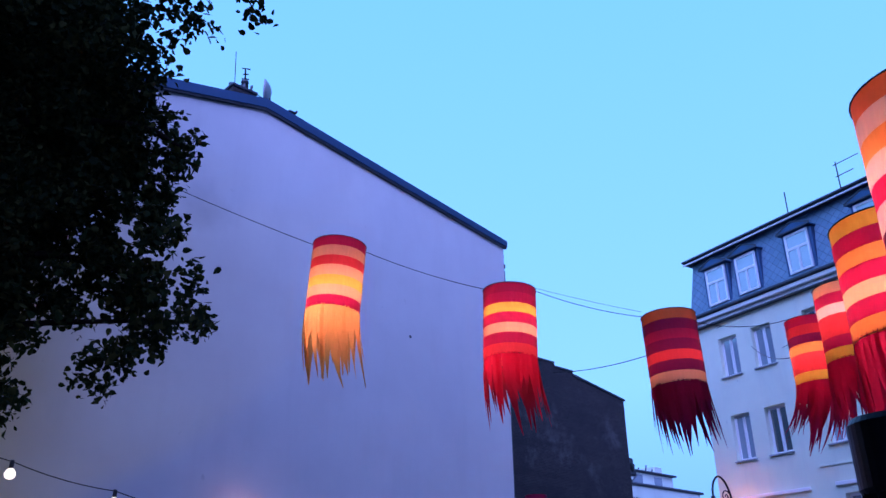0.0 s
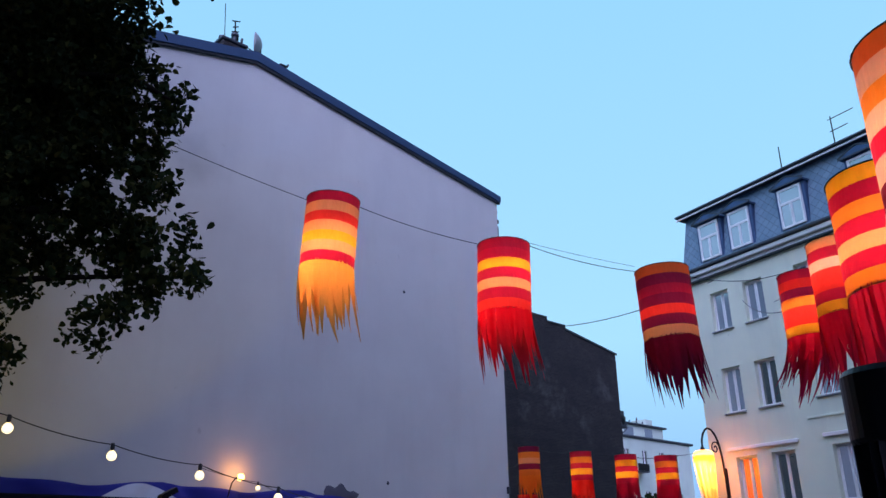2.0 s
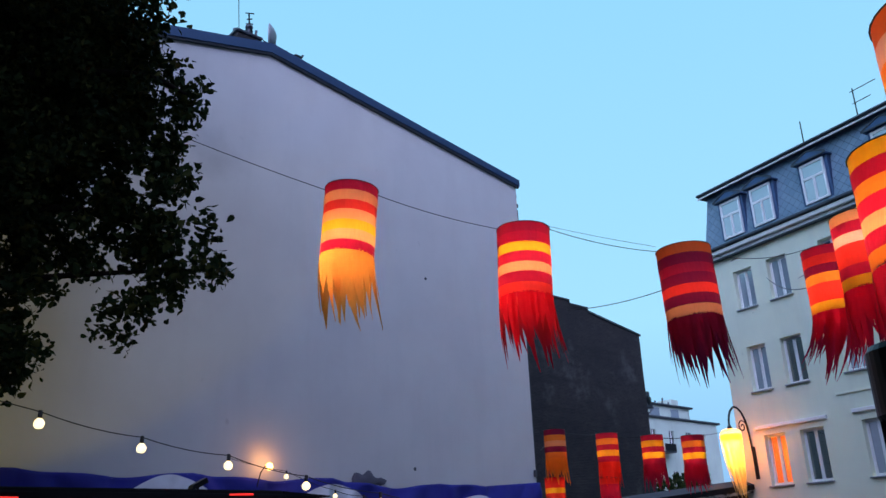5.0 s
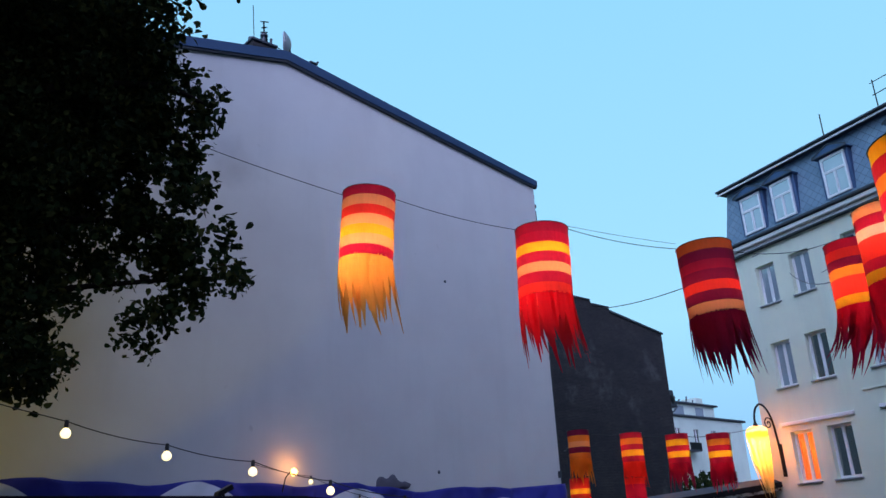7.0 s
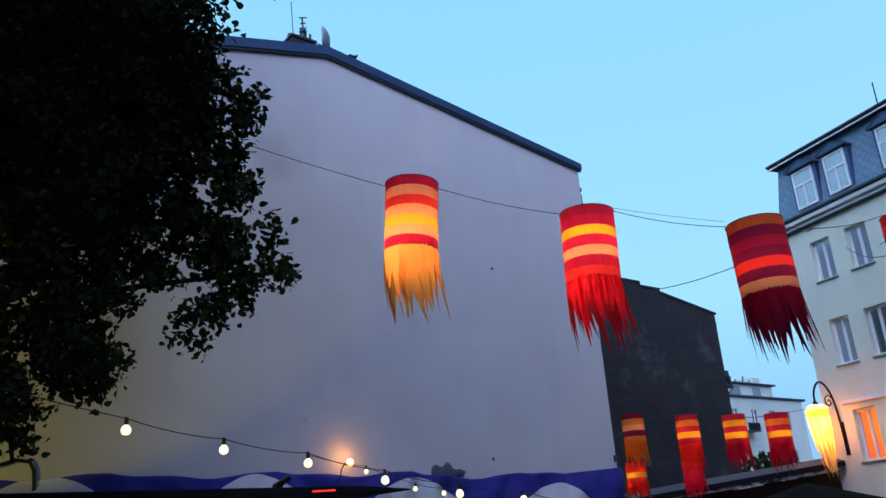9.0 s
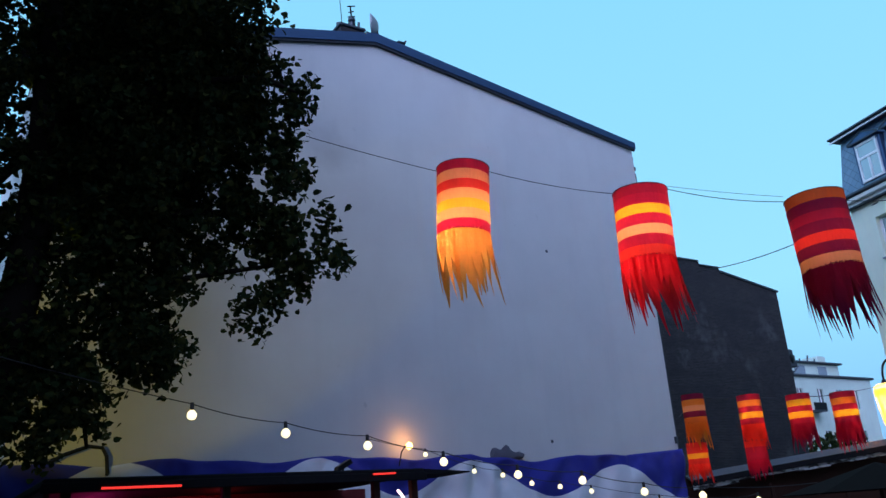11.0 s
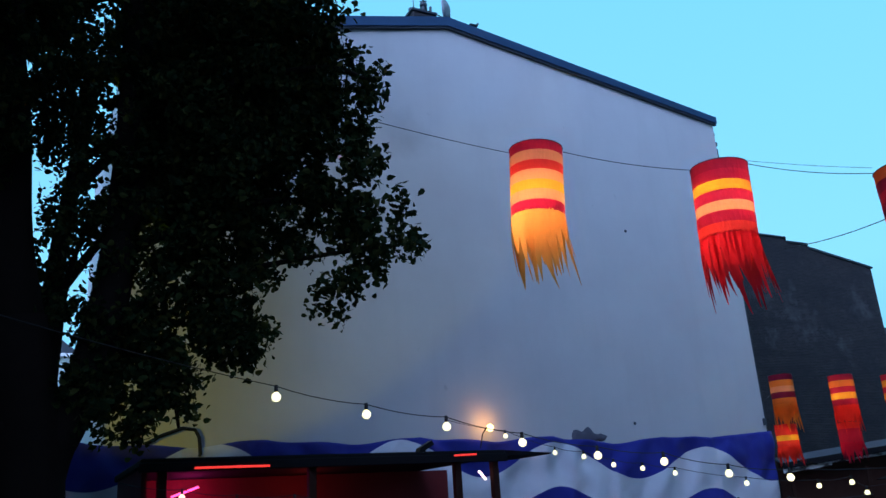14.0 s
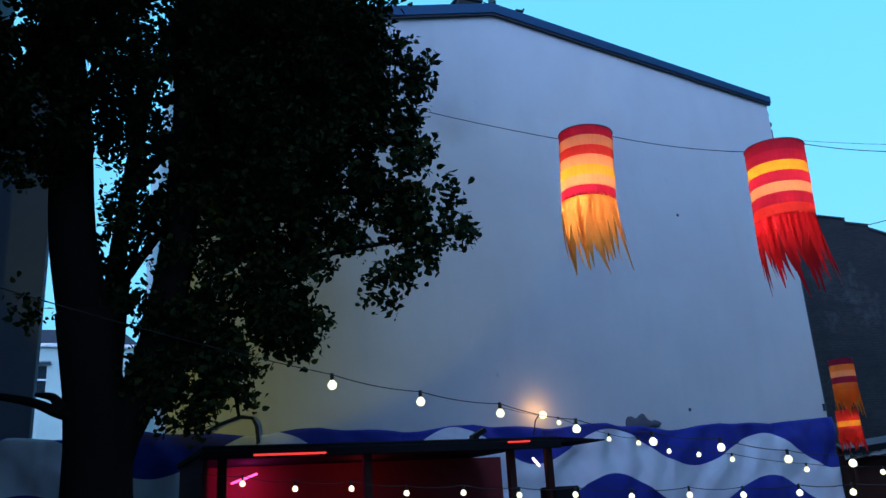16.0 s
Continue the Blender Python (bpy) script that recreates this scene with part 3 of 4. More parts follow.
for u0, u1 in ((1.05, 2.07), (2.62, 3.62), (5.04, 6.06), (8.0, 9.0), (10.3, 11.3), (12.6, 13.6)):
    dormer(u0, u1)


def aerial(u, y, z, h, arms):
    a = thing("tv_aerial", block.matrix_basis @ Vector((u, y, z)), "thin roof aerial on a mast", "aerial", turn=TURN)
    part("mast", tube([(0, 0, 0), (0.02, 0, h)], 0.025, 6), M_IRON, a)
    for zz, ln in arms:
        part("arm", tube([(-0.1, 0, zz), (ln, 0.1, zz + 0.06)], 0.018, 5), M_IRON, a)
    part("foot", box((-0.15, -0.12, 0), (0.15, 0.12, 0.22), 0.02), M_TIN, a)
    return a


aerial(4.72, 0.9, 15.34, 1.55, ())
aerial(7.1, 0.9, 15.34, 1.75, ((1.65, 0.9), (1.15, 0.6)))
for u in (3.1, 8.3):
    rv = thing("roof_vent", block.matrix_basis @ Vector((u, 0.6, 15.34)), "flat dark roof vent", "vent", turn=TURN)
    part("hood", box((-0.45, -0.3, 0.16), (0.45, 0.3, 0.26), 0.03), M_TIN, rv)
    part("neck", box((-0.32, -0.2, 0), (0.32, 0.2, 0.16)), M_TIN, rv)

# ---- brick building ----
brick_house = thing("brick_house", (0, 0, 0), "old building with a sooty bare brick gable", "building")
part("wall", prism([(24, 0), (41.1, 0), (41.1, 13.05), (36.4, 13.75), (36.4, 13.98), (34.8, 13.98), (34.8, 14.2), (32.6, 14.2), (32.6, 14.9), (24, 14.9)], 28.0, 38.0), M_BRICK, brick_house, "sooty dark brick gable wall")
part("coping", prism([(36.35, 13.76), (41.2, 13.04), (41.2, 13.14), (36.35, 13.88)], 27.93, 38.2), M_TIN, brick_house)
part("coping", box((34.75, 27.94, 13.985), (36.34, 28.6, 14.07)), M_TIN, brick_house)
part("coping", box((32.55, 27.94, 14.205), (34.74, 28.6, 14.28)), M_TIN, brick_house)
for z0, z1, o in ((12.35, 12.7, 0.22), (9.3, 9.75, 0.55), (8.75, 9.1, 0.75), (8.3, 8.55, 0.3)):
    part("cornice", box((41.102, 28.1, z0), (41.1 + o, 38, z1), 0.05), M_TIN, brick_house, "dark projecting cornice")

orn = bmesh.new()
bmesh.ops.create_icosphere(orn, subdivisions=4, radius=1)
for v in orn.verts:
    k3 = 1 + 0.45 * noise.noise(v.co * 2.6 + Vector((3, 1, 0)))
    v.co = Vector((41.45 + 0.55 * v.co.x * k3, 28.5 + 0.45 * v.co.y, 9.2 + 0.52 * v.co.z * k3))
part("bracket", orn, M_IRON, brick_house, "dark carved bracket at the wall's edge")

# ---- far white building ----
far_house = thing("white_house", (0, 0, 0), "distant white house with a setback attic", "building")
fz = [(58.8, 59.5), (61.4, 62.2), (64.0, 64.8), (66.4, 67.1)]
holes = [(a, c, 8.5, 10.05) for a, c in fz] + [(a, c, 4.9, 6.7) for a, c in fz]
fw_ob = part("wall", pierced([52, 69.2], [0, 11.0], holes, 0.35), M_WHITE_WALL, far_house, "white rendered front")
fw_ob.location = (0, 40, 0)
for a, c, z0, z1 in holes:
    fr = bmesh.new()
    box((a, 40.12, z0), (c, 40.16, z1), 0, fr)
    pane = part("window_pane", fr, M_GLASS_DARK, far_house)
    part("glazing_bar", box(((a + c) / 2 - 0.04, 40.06, z0), ((a + c) / 2 + 0.04, 40.119, z1)), M_FRAME, pane)
for a, c, z0 in ((59.3, 60.9, 8.1), (63.7, 65.1, 8.1), (59.3, 60.9, 4.6)):
    balcony = part("balcony", box((a, 39.1, z0), (c, 39.997, z0 + 0.12), 0.02), M_TIN, far_house, "dark iron balcony")
    part("railing", box((a, 39.1, z0 + 0.124), (c, 39.14, z0 + 0.7)), M_IRON, balcony)
part("body", box((52, 40.36, 0), (69.2, 50, 11.0)), M_WHITE_WALL, far_house)
part("eave", box((51.8, 39.8, 11.003), (69.6, 50.2, 11.2), 0.04), M_TIN, far_house)
part("attic", box((58.2, 41.5, 11.204), (67.4, 49, 12.5)), M_WHITE_WALL, far_house)
part("attic_roof", box((58.0, 41.2, 12.504), (67.7, 49.3, 12.66), 0.03), M_TIN, far_house)
for rx, rh in ((61.4, 0.7), (62.0, 0.5), (63.3, 0.45), (64.5, 0.8), (65.4, 0.5)):
    part("roof_pipe", tube([(rx, 42.4, 12.664), (rx + 0.25, 42.4, 12.664 + rh)], 0.07, 6), M_TIN, far_house)
part("terrace_rail", tube([(58.6, 41.2, 12.0), (60.2, 41.2, 12.05), (61.2, 41.3, 12.5)], 0.06, 6), M_TRIM, far_house)
part("terrace_strut", tube([(59.8, 41.0, 11.2), (61.2, 41.1, 12.1)], 0.05, 6), M_TIN, far_house)
part("chimney", box((66.2, 42.5, 12.664), (67.4, 44, 13.5), 0.04), M_WHITE_WALL, far_house)
for a, c in ((61.2, 62.6), (64.4, 65.6)):
    part("attic_window", box((a, 41.46, 11.45), (c, 41.497, 12.3)), M_GLASS, far_house)

# ---- left buildings behind the tree ----
left_house = thing("grey_house", (0, 0, 0), "dim grey rendered building behind the tree", "building")
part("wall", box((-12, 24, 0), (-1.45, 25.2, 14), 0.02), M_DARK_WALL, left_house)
part("roof", box((-12.2, 23.8, 14.004), (-1.3, 25.4, 14.2), 0.03), M_TIN, left_house)
pale_house = thing("pale_house", (0, 0, 0), "pale rendered house at the end of the yard", "building")
PALE_WINDOWS = ((-2.8, -2.2, 7.9, 9.3), (-0.6, 0.3, 7.9, 9.3))
pw = part("wall", pierced([-8, 1.9], [0, 10.2], PALE_WINDOWS, 0.35), M_WHITE_WALL, pale_house)
pw.location = (0, 45, 0)
for a, c, z0, z1 in PALE_WINDOWS:
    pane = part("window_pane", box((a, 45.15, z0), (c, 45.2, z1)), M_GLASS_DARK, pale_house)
    part("window_hood", box((a - 0.15, 44.85, z1 + 0.05), (c + 0.15, 44.998, z1 + 0.18), 0.02), M_TIN, pane)
    part("glazing_bar", box((a, 45.1, (z0 + z1) / 2 - 0.04), (c, 45.149, (z0 + z1) / 2 + 0.04)), M_FRAME, pane)
part("body", box((-8, 45.36, 0), (1.9, 55, 10.2)), M_WHITE_WALL, pale_house)
part("eave", box((-8.2, 44.8, 10.203), (2.1, 55.2, 10.4), 0.04), M_TRIM, pale_house)
part("roof", prism([(-8.2, 10.404), (2.1, 10.404), (1.2, 11.1), (-7.4, 11.1)], 44.9, 55.1), M_TIN, pale_house, "dark roof")

# ---- plain unseen blocks added to close the yard and keep skylight off the gable ----
for lo, hi in (((-14, -6, 0), (-2.35, 19.7, 20)), ((3.5, -16, 0), (32, -3.2, 26))):
    h = thing("shade_block", ((lo[0] + hi[0]) / 2, (lo[1] + hi[1]) / 2, 0), "plain unseen block added to shade the yard", "building")
    dx, dy = (hi[0] - lo[0]) / 2, (hi[1] - lo[1]) / 2
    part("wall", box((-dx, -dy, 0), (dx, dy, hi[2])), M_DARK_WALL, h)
    part("roof", box((-dx - 0.3, -dy - 0.3, hi[2] + 0.004), (dx + 0.3, dy + 0.3, hi[2] + 0.25), 0.03), M_TIN, h)

# ---- lean-to from the gable's corner to the corner house, its felt roof falling towards the yard ----
shed = thing("lean_to", (40.35, 11.37, 0), "dark lean-to with a felt roof and a flaking pale fascia", "shed", turn=65.1)


def slanting(x0, x1, drop0, drop1, rise0, rise1, ys):
    """A slab along y between an outer and an inner edge that both climb towards the street."""
    b = bmesh.new()
    rows = []
    for y in ys:
        e = 2.42 + 0.102 * (19.9 - y)
        t = e + 0.20
        z0 = e + (t - e) * x0 / 0.6
        z1 = e + (t - e) * x1 / 0.6
        rows.append([b.verts.new(c) for c in ((x0, y, z0 + drop0), (x1, y, z1 + drop1), (x1, y, z1 + rise1), (x0, y, z0 + rise0))])
    for p, q in zip(rows, rows[1:]):
        for k in range(4):
            b.faces.new((p[k], p[(k + 1) % 4], q[(k + 1) % 4], q[k]))
    b.faces.new(rows[0])
    b.faces.new(rows[-1])
    return b


YS = [11.4 + 8.5 * k / 24 for k in range(25)]
part("roof", slanting(0.0, 0.62, 0.0, 0.0, 0.05, 0.05, YS), M_FELT, shed, "grey weathered felt roof")
part("roof_edge", slanting(-0.05, -0.003, -0.13, -0.13, 0.06, 0.06, YS), M_BLACK, shed, "black roof edge")
rng = random.Random(5)
y = 11.4
while y < 19.8:
    ln = rng.uniform(0.7, 1.5)
    y2 = min(19.9, y + ln)
    d = -0.22 - rng.uniform(0.0, 0.08)
    part("fascia_board", slanting(0.01 + rng.uniform(0, 0.02), 0.05, d, d, -0.132, -0.132, [y + 0.02, (y + y2) / 2, y2 - 0.01]), M_FLAKY, shed, "flaking pale fascia board")
    y = y2
part("back_wall", slanting(0.42, 0.56, -1.2, -1.2, -0.004, -0.004, YS), M_WOOD, shed)
part("plinth_wall", box((0.43, 11.4, 0), (0.55, 19.9, 2.3)), M_WOOD, shed)
for y in (11.6, 14.3, 17.0, 19.6):
    part("post", box((0.06, y, 0), (0.16, y + 0.1, 2.22), 0.01), M_WOOD, shed)

# ---- lanterns ----
TINT = {
    "crimson": (0.56, 0.012, 0.055), "red": (0.85, 0.04, 0.03), "maroon": (0.23, 0.008, 0.05), "peach": (0.93, 0.38, 0.17),
    "yellow": (0.96, 0.47, 0.02), "orange": (0.90, 0.26, 0.03), "amber": (0.97, 0.33, 0.07), "scarlet": (0.58, 0.010, 0.025), "apricot": (0.98, 0.37, 0.085), "cream": (0.97, 0.74, 0.30), "rust": (0.76, 0.14, 0.03), "blush": (0.88, 0.45, 0.36), "wine": (0.42, 0.012, 0.05),
}
CLOTH = {k: cloth("fabric_" + k, c, 0.5) for k, c in TINT.items()}
RIBBON = {k: cloth("ribbon_" + k, tuple(min(0.97, 1.15 * x) for x in c), 0.85) for k, c in TINT.items()}


def band_mesh(radius, z0, z1, seed, sides=36):
    b = bmesh.new()
    rows = []
    for j in range(4):
        z = z0 + (z1 - z0) * j / 3
        row = []
        for k in range(sides):
            a = 2 * math.pi * k / sides
            r = radius * (1 + 0.012 * noise.noise((math.cos(a) * 2.2, math.sin(a) * 2.2, z * 5 + seed)))
            row.append(b.verts.new((r * math.cos(a), r * math.sin(a), z)))
        rows.append(row)
    for p, q in zip(rows, rows[1:]):
        for k in range(sides):
            b.faces.new((p[k], p[(k + 1) % sides], q[(k + 1) % sides], q[k]))
    return b


def strip_mesh(angle, radius, z0, length, width, sway, rng):
    """One cloth ribbon of the fringe, hanging from the lower hoop and blown sideways."""
    b = bmesh.new()
    out = Vector((math.cos(angle), math.sin(angle), 0))
    along = Vector((-math.sin(angle), math.cos(angle), 0))
    curl = rng.uniform(-0.05, 0.05)
    flare = rng.uniform(-0.02, 0.05)
    split = rng.uniform(0.22, 0.5)
    rows = []
    n = 7
    for j in range(n + 1):
        s = j / n
        c = out * (radius + flare * s) + Vector((0, 0, z0 - length * s * (1 - 0.10 * s * sway.length)))
        c = c + sway * (length * s ** 1.7) + along * (curl * 1.25 * s * s)
        w = width * (1.0 if s < split else 1.0 - 0.92 * (s - split) / (1.0 - split))
        turn = along * math.cos(12 * curl * s * s) + out * math.sin(12 * curl * s * s)
        rows.append((b.verts.new(c - turn * w / 2), b.verts.new(c + turn * w / 2)))
    for p, q in zip(rows, rows[1:]):
        b.faces.new((p[0], p[1], q[1], q[0]))
    return b


def lantern(top, bands, fringe, radius=0.25, height=0.68, fringe_len=0.66, sway=(0.1, 0, 0), strips=38, watts=55.0, seed=1, lean=(0, 0), group="lanterns on the cable", label="", bulb_at=0.55, second=0.0):
    rng = random.Random(seed)
    ob = new("lantern")
    ob.matrix_basis = pose(*top, lean[0], lean[1], 0) @ pose(0, 0, 0, 0, 0, rng.uniform(0, 360))
    inv = ob.matrix_basis.to_3x3().inverted()
    tagged(ob, label or f"glowing cloth lantern with striped bands and {fringe} fringe", "lantern", group)
    n = len(bands)
    for zz in (0.0, -height):
        hoop = bmesh.new()
        pts = [(radius * 1.012 * math.cos(a), radius * 1.012 * math.sin(a), zz) for a in [2 * math.pi * k / 32 for k in range(33)]]
        tube([Vector((p[0] * 0.975, p[1] * 0.975, p[2])) if zz else p for p in pts], 0.0035, 5, bm=hoop)
        part("hoop", hoop, M_IRON, ob)
    cross = tube([(-radius, 0, 0), (radius, 0, 0)], 0.004, 5)
    tube([(0, -radius, 0), (0, radius, 0)], 0.004, 5, bm=cross)
    part("cross_wire", cross, M_IRON, ob)
    for i, c in enumerate(bands):
        part("band", band_mesh(radius + 0.0012 * (i % 2), -height * (i + 1) / n - 0.004, -height * i / n, seed), CLOTH[c], ob, f"{c} cloth band", smooth=True)
    sw = inv @ Vector(sway)
    for k in range(strips):
        a = 2 * math.pi * (k + rng.uniform(-0.25, 0.25)) / strips
        ln = fringe_len * rng.choice((rng.uniform(0.6, 0.85), rng.uniform(0.85, 1.08)))
        part("ribbon", strip_mesh(a, radius * 0.99, -height + 0.01, ln, 2 * math.pi * radius / strips * rng.uniform(1.25, 1.7), sw * rng.uniform(0.6, 1.3), rng), RIBBON[fringe], ob)
    zb = -height * bulb_at
    socket = tube([(0, 0, 0), (0, 0, zb + 0.06)], 0.004, 6)
    lathe([(0.001, zb + 0.10), (0.018, zb + 0.10), (0.018, zb + 0.04), (0.001, zb + 0.04)], 10, bm=socket)
    part("bulb_holder", socket, M_CABLE, ob)
    part("bulb", lathe([(0.001, zb + 0.04), (0.02, zb + 0.03), (0.033, zb - 0.01), (0.026, zb - 0.04), (0.001, zb - 0.05)], 12), M_BULB, ob, smooth=True)
    if second:
        low = lamp("lantern_lower_light", "POINT", ob.matrix_basis @ Vector((0.02, 0.01, -height * 1.0)), second, (1.0, 0.72, 0.42), 0.035)
        low.parent = ob
        low.matrix_parent_inverse = ob.matrix_basis.inverted()
        part("bulb", lathe([(0.001, -height + 0.035), (0.018, -height + 0.03), (0.028, -height - 0.01), (0.001, -height - 0.045)], 12), M_BULB, ob, smooth=True)
        part("bulb_holder", tube([(0, 0, zb - 0.05), (0, 0, -height + 0.03)], 0.003, 6), M_CABLE, ob)
    if watts:
        li = lamp("lantern_bulb_light", "POINT", ob.matrix_basis @ Vector((0, 0, zb - 0.02)), watts, (1.0, 0.72, 0.42), 0.035)
        li.parent = ob
        li.matrix_parent_inverse = ob.matrix_basis.inverted()
    return ob


L1, L2, L3 = (4.13, 5.83, 4.80), (5.45, 4.88, 4.40), (6.54, 3.87, 4.13)
L4, L5, L6, L7 = (8.44, 3.33, 4.37), (7.33, 2.55, 4.23), (3.50, 0.98, 3.08), (2.66, 0.53, 3.13)
lantern(L1, ["crimson", "peach", "red", "peach", "yellow", "peach", "crimson"], "apricot", seed=3, sway=(0.12, -0.08, 0), watts=36, bulb_at=0.62, lean=(1.8, 3.0), strips=32, second=16)
lantern(L2, ["wine", "crimson", "yellow", "crimson", "peach", "crimson", "red"], "scarlet", seed=4, fringe_len=0.62, sway=(0.09, -0.06, 0), bulb_at=0.40, watts=52, lean=(1.0, 1.3), strips=32, second=7)
lantern(L3, ["rust", "maroon", "wine", "maroon", "red", "maroon", "peach"], "maroon", seed=5, fringe_len=0.56, sway=(0.05, -0.07, 0), watts=24.0, lean=(-1.5, -0.8), strips=44)
lantern(L4, ["crimson", "red", "maroon", "orange", "red", "red", "yellow"], "crimson", seed=6, sway=(-0.22, 0.18, 0))
lantern(L5, ["peach", "crimson", "blush", "red", "red", "crimson", "yellow"], "crimson", seed=7, sway=(0.1, -0.05, 0), bulb_at=0.35)
lantern(L6, ["yellow", "crimson", "orange", "crimson", "peach", "crimson", "orange"], "wine", seed=8, radius=0.23, height=0.50, fringe_len=0.5, sway=(0.1, -0.05, 0))
lantern(L7, ["rust", "blush", "orange", "blush", "crimson", "blush", "maroon"], "blush", seed=9, radius=0.23, height=0.55, fringe_len=0.5, sway=(0.1, -0.05, 0))
FAR = [((14.3, 12.29, 3.94), ["maroon", "orange", "peach", "maroon", "orange"], "orange"), ((15.03, 11.41, 3.80), ["crimson", "orange", "crimson", "yellow", "crimson"], "red"),
       ((15.61, 10.63, 3.70), ["crimson", "yellow", "crimson", "yellow", "crimson"], "wine"), ((16.08, 9.92, 3.64), ["crimson", "orange", "crimson", "yellow", "crimson"], "crimson")]
for i, (p, bands, fr) in enumerate(FAR):
    lantern(p, bands, fr, radius=0.24, height=0.62, fringe_len=0.58, sway=(0.03, -0.02, 0), strips=30, watts=7 if i == 0 else 30, seed=20 + i, group="far lanterns over the yard")
lantern((14.35, 12.43, 2.92), ["red", "red", "yellow", "red"], "red", radius=0.22, height=0.45, fringe_len=0.4, strips=20, watts=16, seed=31, group="far lanterns over the yard")
lantern((15.10, 11.50, 2.85), ["red", "crimson", "crimson"], "crimson", radius=0.22, height=0.40, fringe_len=0.4, strips=20, watts=12, seed=32, group="far lanterns over the yard")


def rim(c, towards, r=0.25):
    d = Vector(towards) - Vector(c)
    d.z = 0
    return Vector(c) + d.normalized() * r


ANCHOR = (1.6, 7.5, 5.97)
THIN = "thin black cable carrying the lanterns"
cable(sag(ANCHOR, rim(L1, ANCHOR), 0.05), 0.0035, THIN)
cable(sag(rim(L1, L2) - Vector((0, 0, 0.05)), rim(L2, L1) + Vector((0, 0, 0.015)), 0.03), 0.0035, THIN)
cable(sag(rim(L2, L3), rim(L3, L2), 0.035), 0.0035, THIN)
cable(sag(rim(L2, L3) + Vector((0, 0, 0.03)), rim(L3, L2) + Vector((0, 0, 0.05)), 0.01), 0.002, THIN)
cable(sag(rim(L3, L4), rim(L4, L3), 0.08), 0.0035, THIN)
cable(sag(rim(L5, L6), rim(L6, L5, 0.23), 0.05), 0.0035, THIN)
cable(sag(rim(L6, L7, 0.23), rim(L7, L6, 0.23), 0.02), 0.0035, THIN)
cable(sag(rim(L4, L5), (9.9, 4.3, 4.6), 0.05), 0.0035, THIN)
cable(sag((34.5, 27.9, 13.6), (29.9, 15.3, 12.1), 0.45), 0.02, "slack cable between the buildings")
cable(sag((29.9, 14.2, 11.0), (9.5, 3.2, 4.6), 0.5), 0.012, "slack cable from the corner house")
P_FAR = [p for p, _, _ in FAR]
cable([p for a, c in zip([(22.1, 19.7, 4.6)] + P_FAR, P_FAR + [(28.6, 15.9, 5.3)]) for p in sag(a, c, 0.06, 6)], 0.008, THIN)

# ---- festoon strings of bare bulbs ----


def festoon(places, size, label, group):
    pts = []
    for a, c in zip(places, places[1:]):
        pts += sag(a, c, 0.025, 6)[:-1]
    pts.append(Vector(places[-1]))
    cable(pts, 0.004, label)
    for p in places[1:-1]:
        b = thing("festoon_bulb", p, "warm white round bulb in a black socket on a string", "light bulb", group)
        part("socket", lathe([(0.001, 0.012), (0.4 * size, 0.010), (0.5 * size, -0.02), (0.45 * size, -0.045), (0.001, -0.046)], 12), M_CABLE, b)
        z = -0.046
        part("bulb", lathe([(0.4 * size, z), (0.75 * size, z - 0.3 * size), (1.08 * size, z - 0.8 * size), (1.15 * size, z - 1.2 * size), (1.02 * size, z - 1.75 * size), (0.65 * size, z - 2.15 * size), (0.001, z - 2.32 * size)], 14), M_BULB, b, smooth=True)


up = 0.075
A = [(-0.45, 5.0, 2.85)] + [(x, y, z + up) for x, y, z in ((1.73, 6.20, 2.51), (2.52, 6.32, 2.39), (3.28, 6.37, 2.29), (4.03, 6.36, 2.14), (4.78, 6.27, 2.0), (5.47, 6.17, 1.92), (6.13, 6.03, 1.78), (6.76, 5.86, 1.71))] + [(8.0, 5.4, 1.75)]
cable(sag((-2.36, 4.2, 3.4), A[0], 0.05), 0.004, "black cable to the wall of the unseen block")
festoon(A, 0.032, "black string of festoon bulbs across the yard", "near festoon bulbs")
B = [(5.9, 11.5, 2.95)] + [(x, y, z + up) for x, y, z in ((6.69, 11.1, 2.66), (7.32, 10.72, 2.36), (7.67, 10.47, 2.27), (8.02, 10.22, 2.12), (8.35, 9.96, 2.04), (8.7, 9.66, 1.94), (9.4, 8.98, 1.73), (10.03, 8.27, 1.63), (10.28, 7.93, 1.65), (10.55, 7.93, 1.50))] + [(11.3, 7.4, 1.7)]
festoon(B, 0.031, "black string of festoon bulbs near the bar", "middle festoon bulbs")
C = [(0.9, 9.0, 2.05)] + [(x, y, z + up) for x, y, z in ((1.49, 8.87, 1.88), (2.02, 8.77, 1.80), (2.59, 8.62, 1.77), (3.14, 8.43, 1.69), (3.70, 8.20, 1.66), (4.23, 7.94, 1.60), (4.74, 7.65, 1.57), (5.22, 7.33, 1.52), (5.68, 6.98, 1.50), (6.07, 6.64, 1.47), (6.45, 6.28, 1.46), (6.77, 5.93, 1.44))] + [(7.3, 5.4, 1.5)]
festoon(C, 0.027, "low black string of festoon bulbs", "low festoon bulbs")

# ---- black fluted post ----
post = thing("post", (2.85, 0.905, 0), "glossy black fluted metal post with a flat cap", "post")
fl = bmesh.new()
rings = []
for z in (0.0, 1.93):
    rings.append([fl.verts.new(((0.158 - (0.014 if k % 2 else 0)) * math.cos(2 * math.pi * k / 56), (0.158 - (0.014 if k % 2 else 0)) * math.sin(2 * math.pi * k / 56), z)) for k in range(56)])
for k in range(56):
    fl.faces.new((rings[0][k], rings[0][(k + 1) % 56], rings[1][(k + 1) % 56], rings[1][k]))
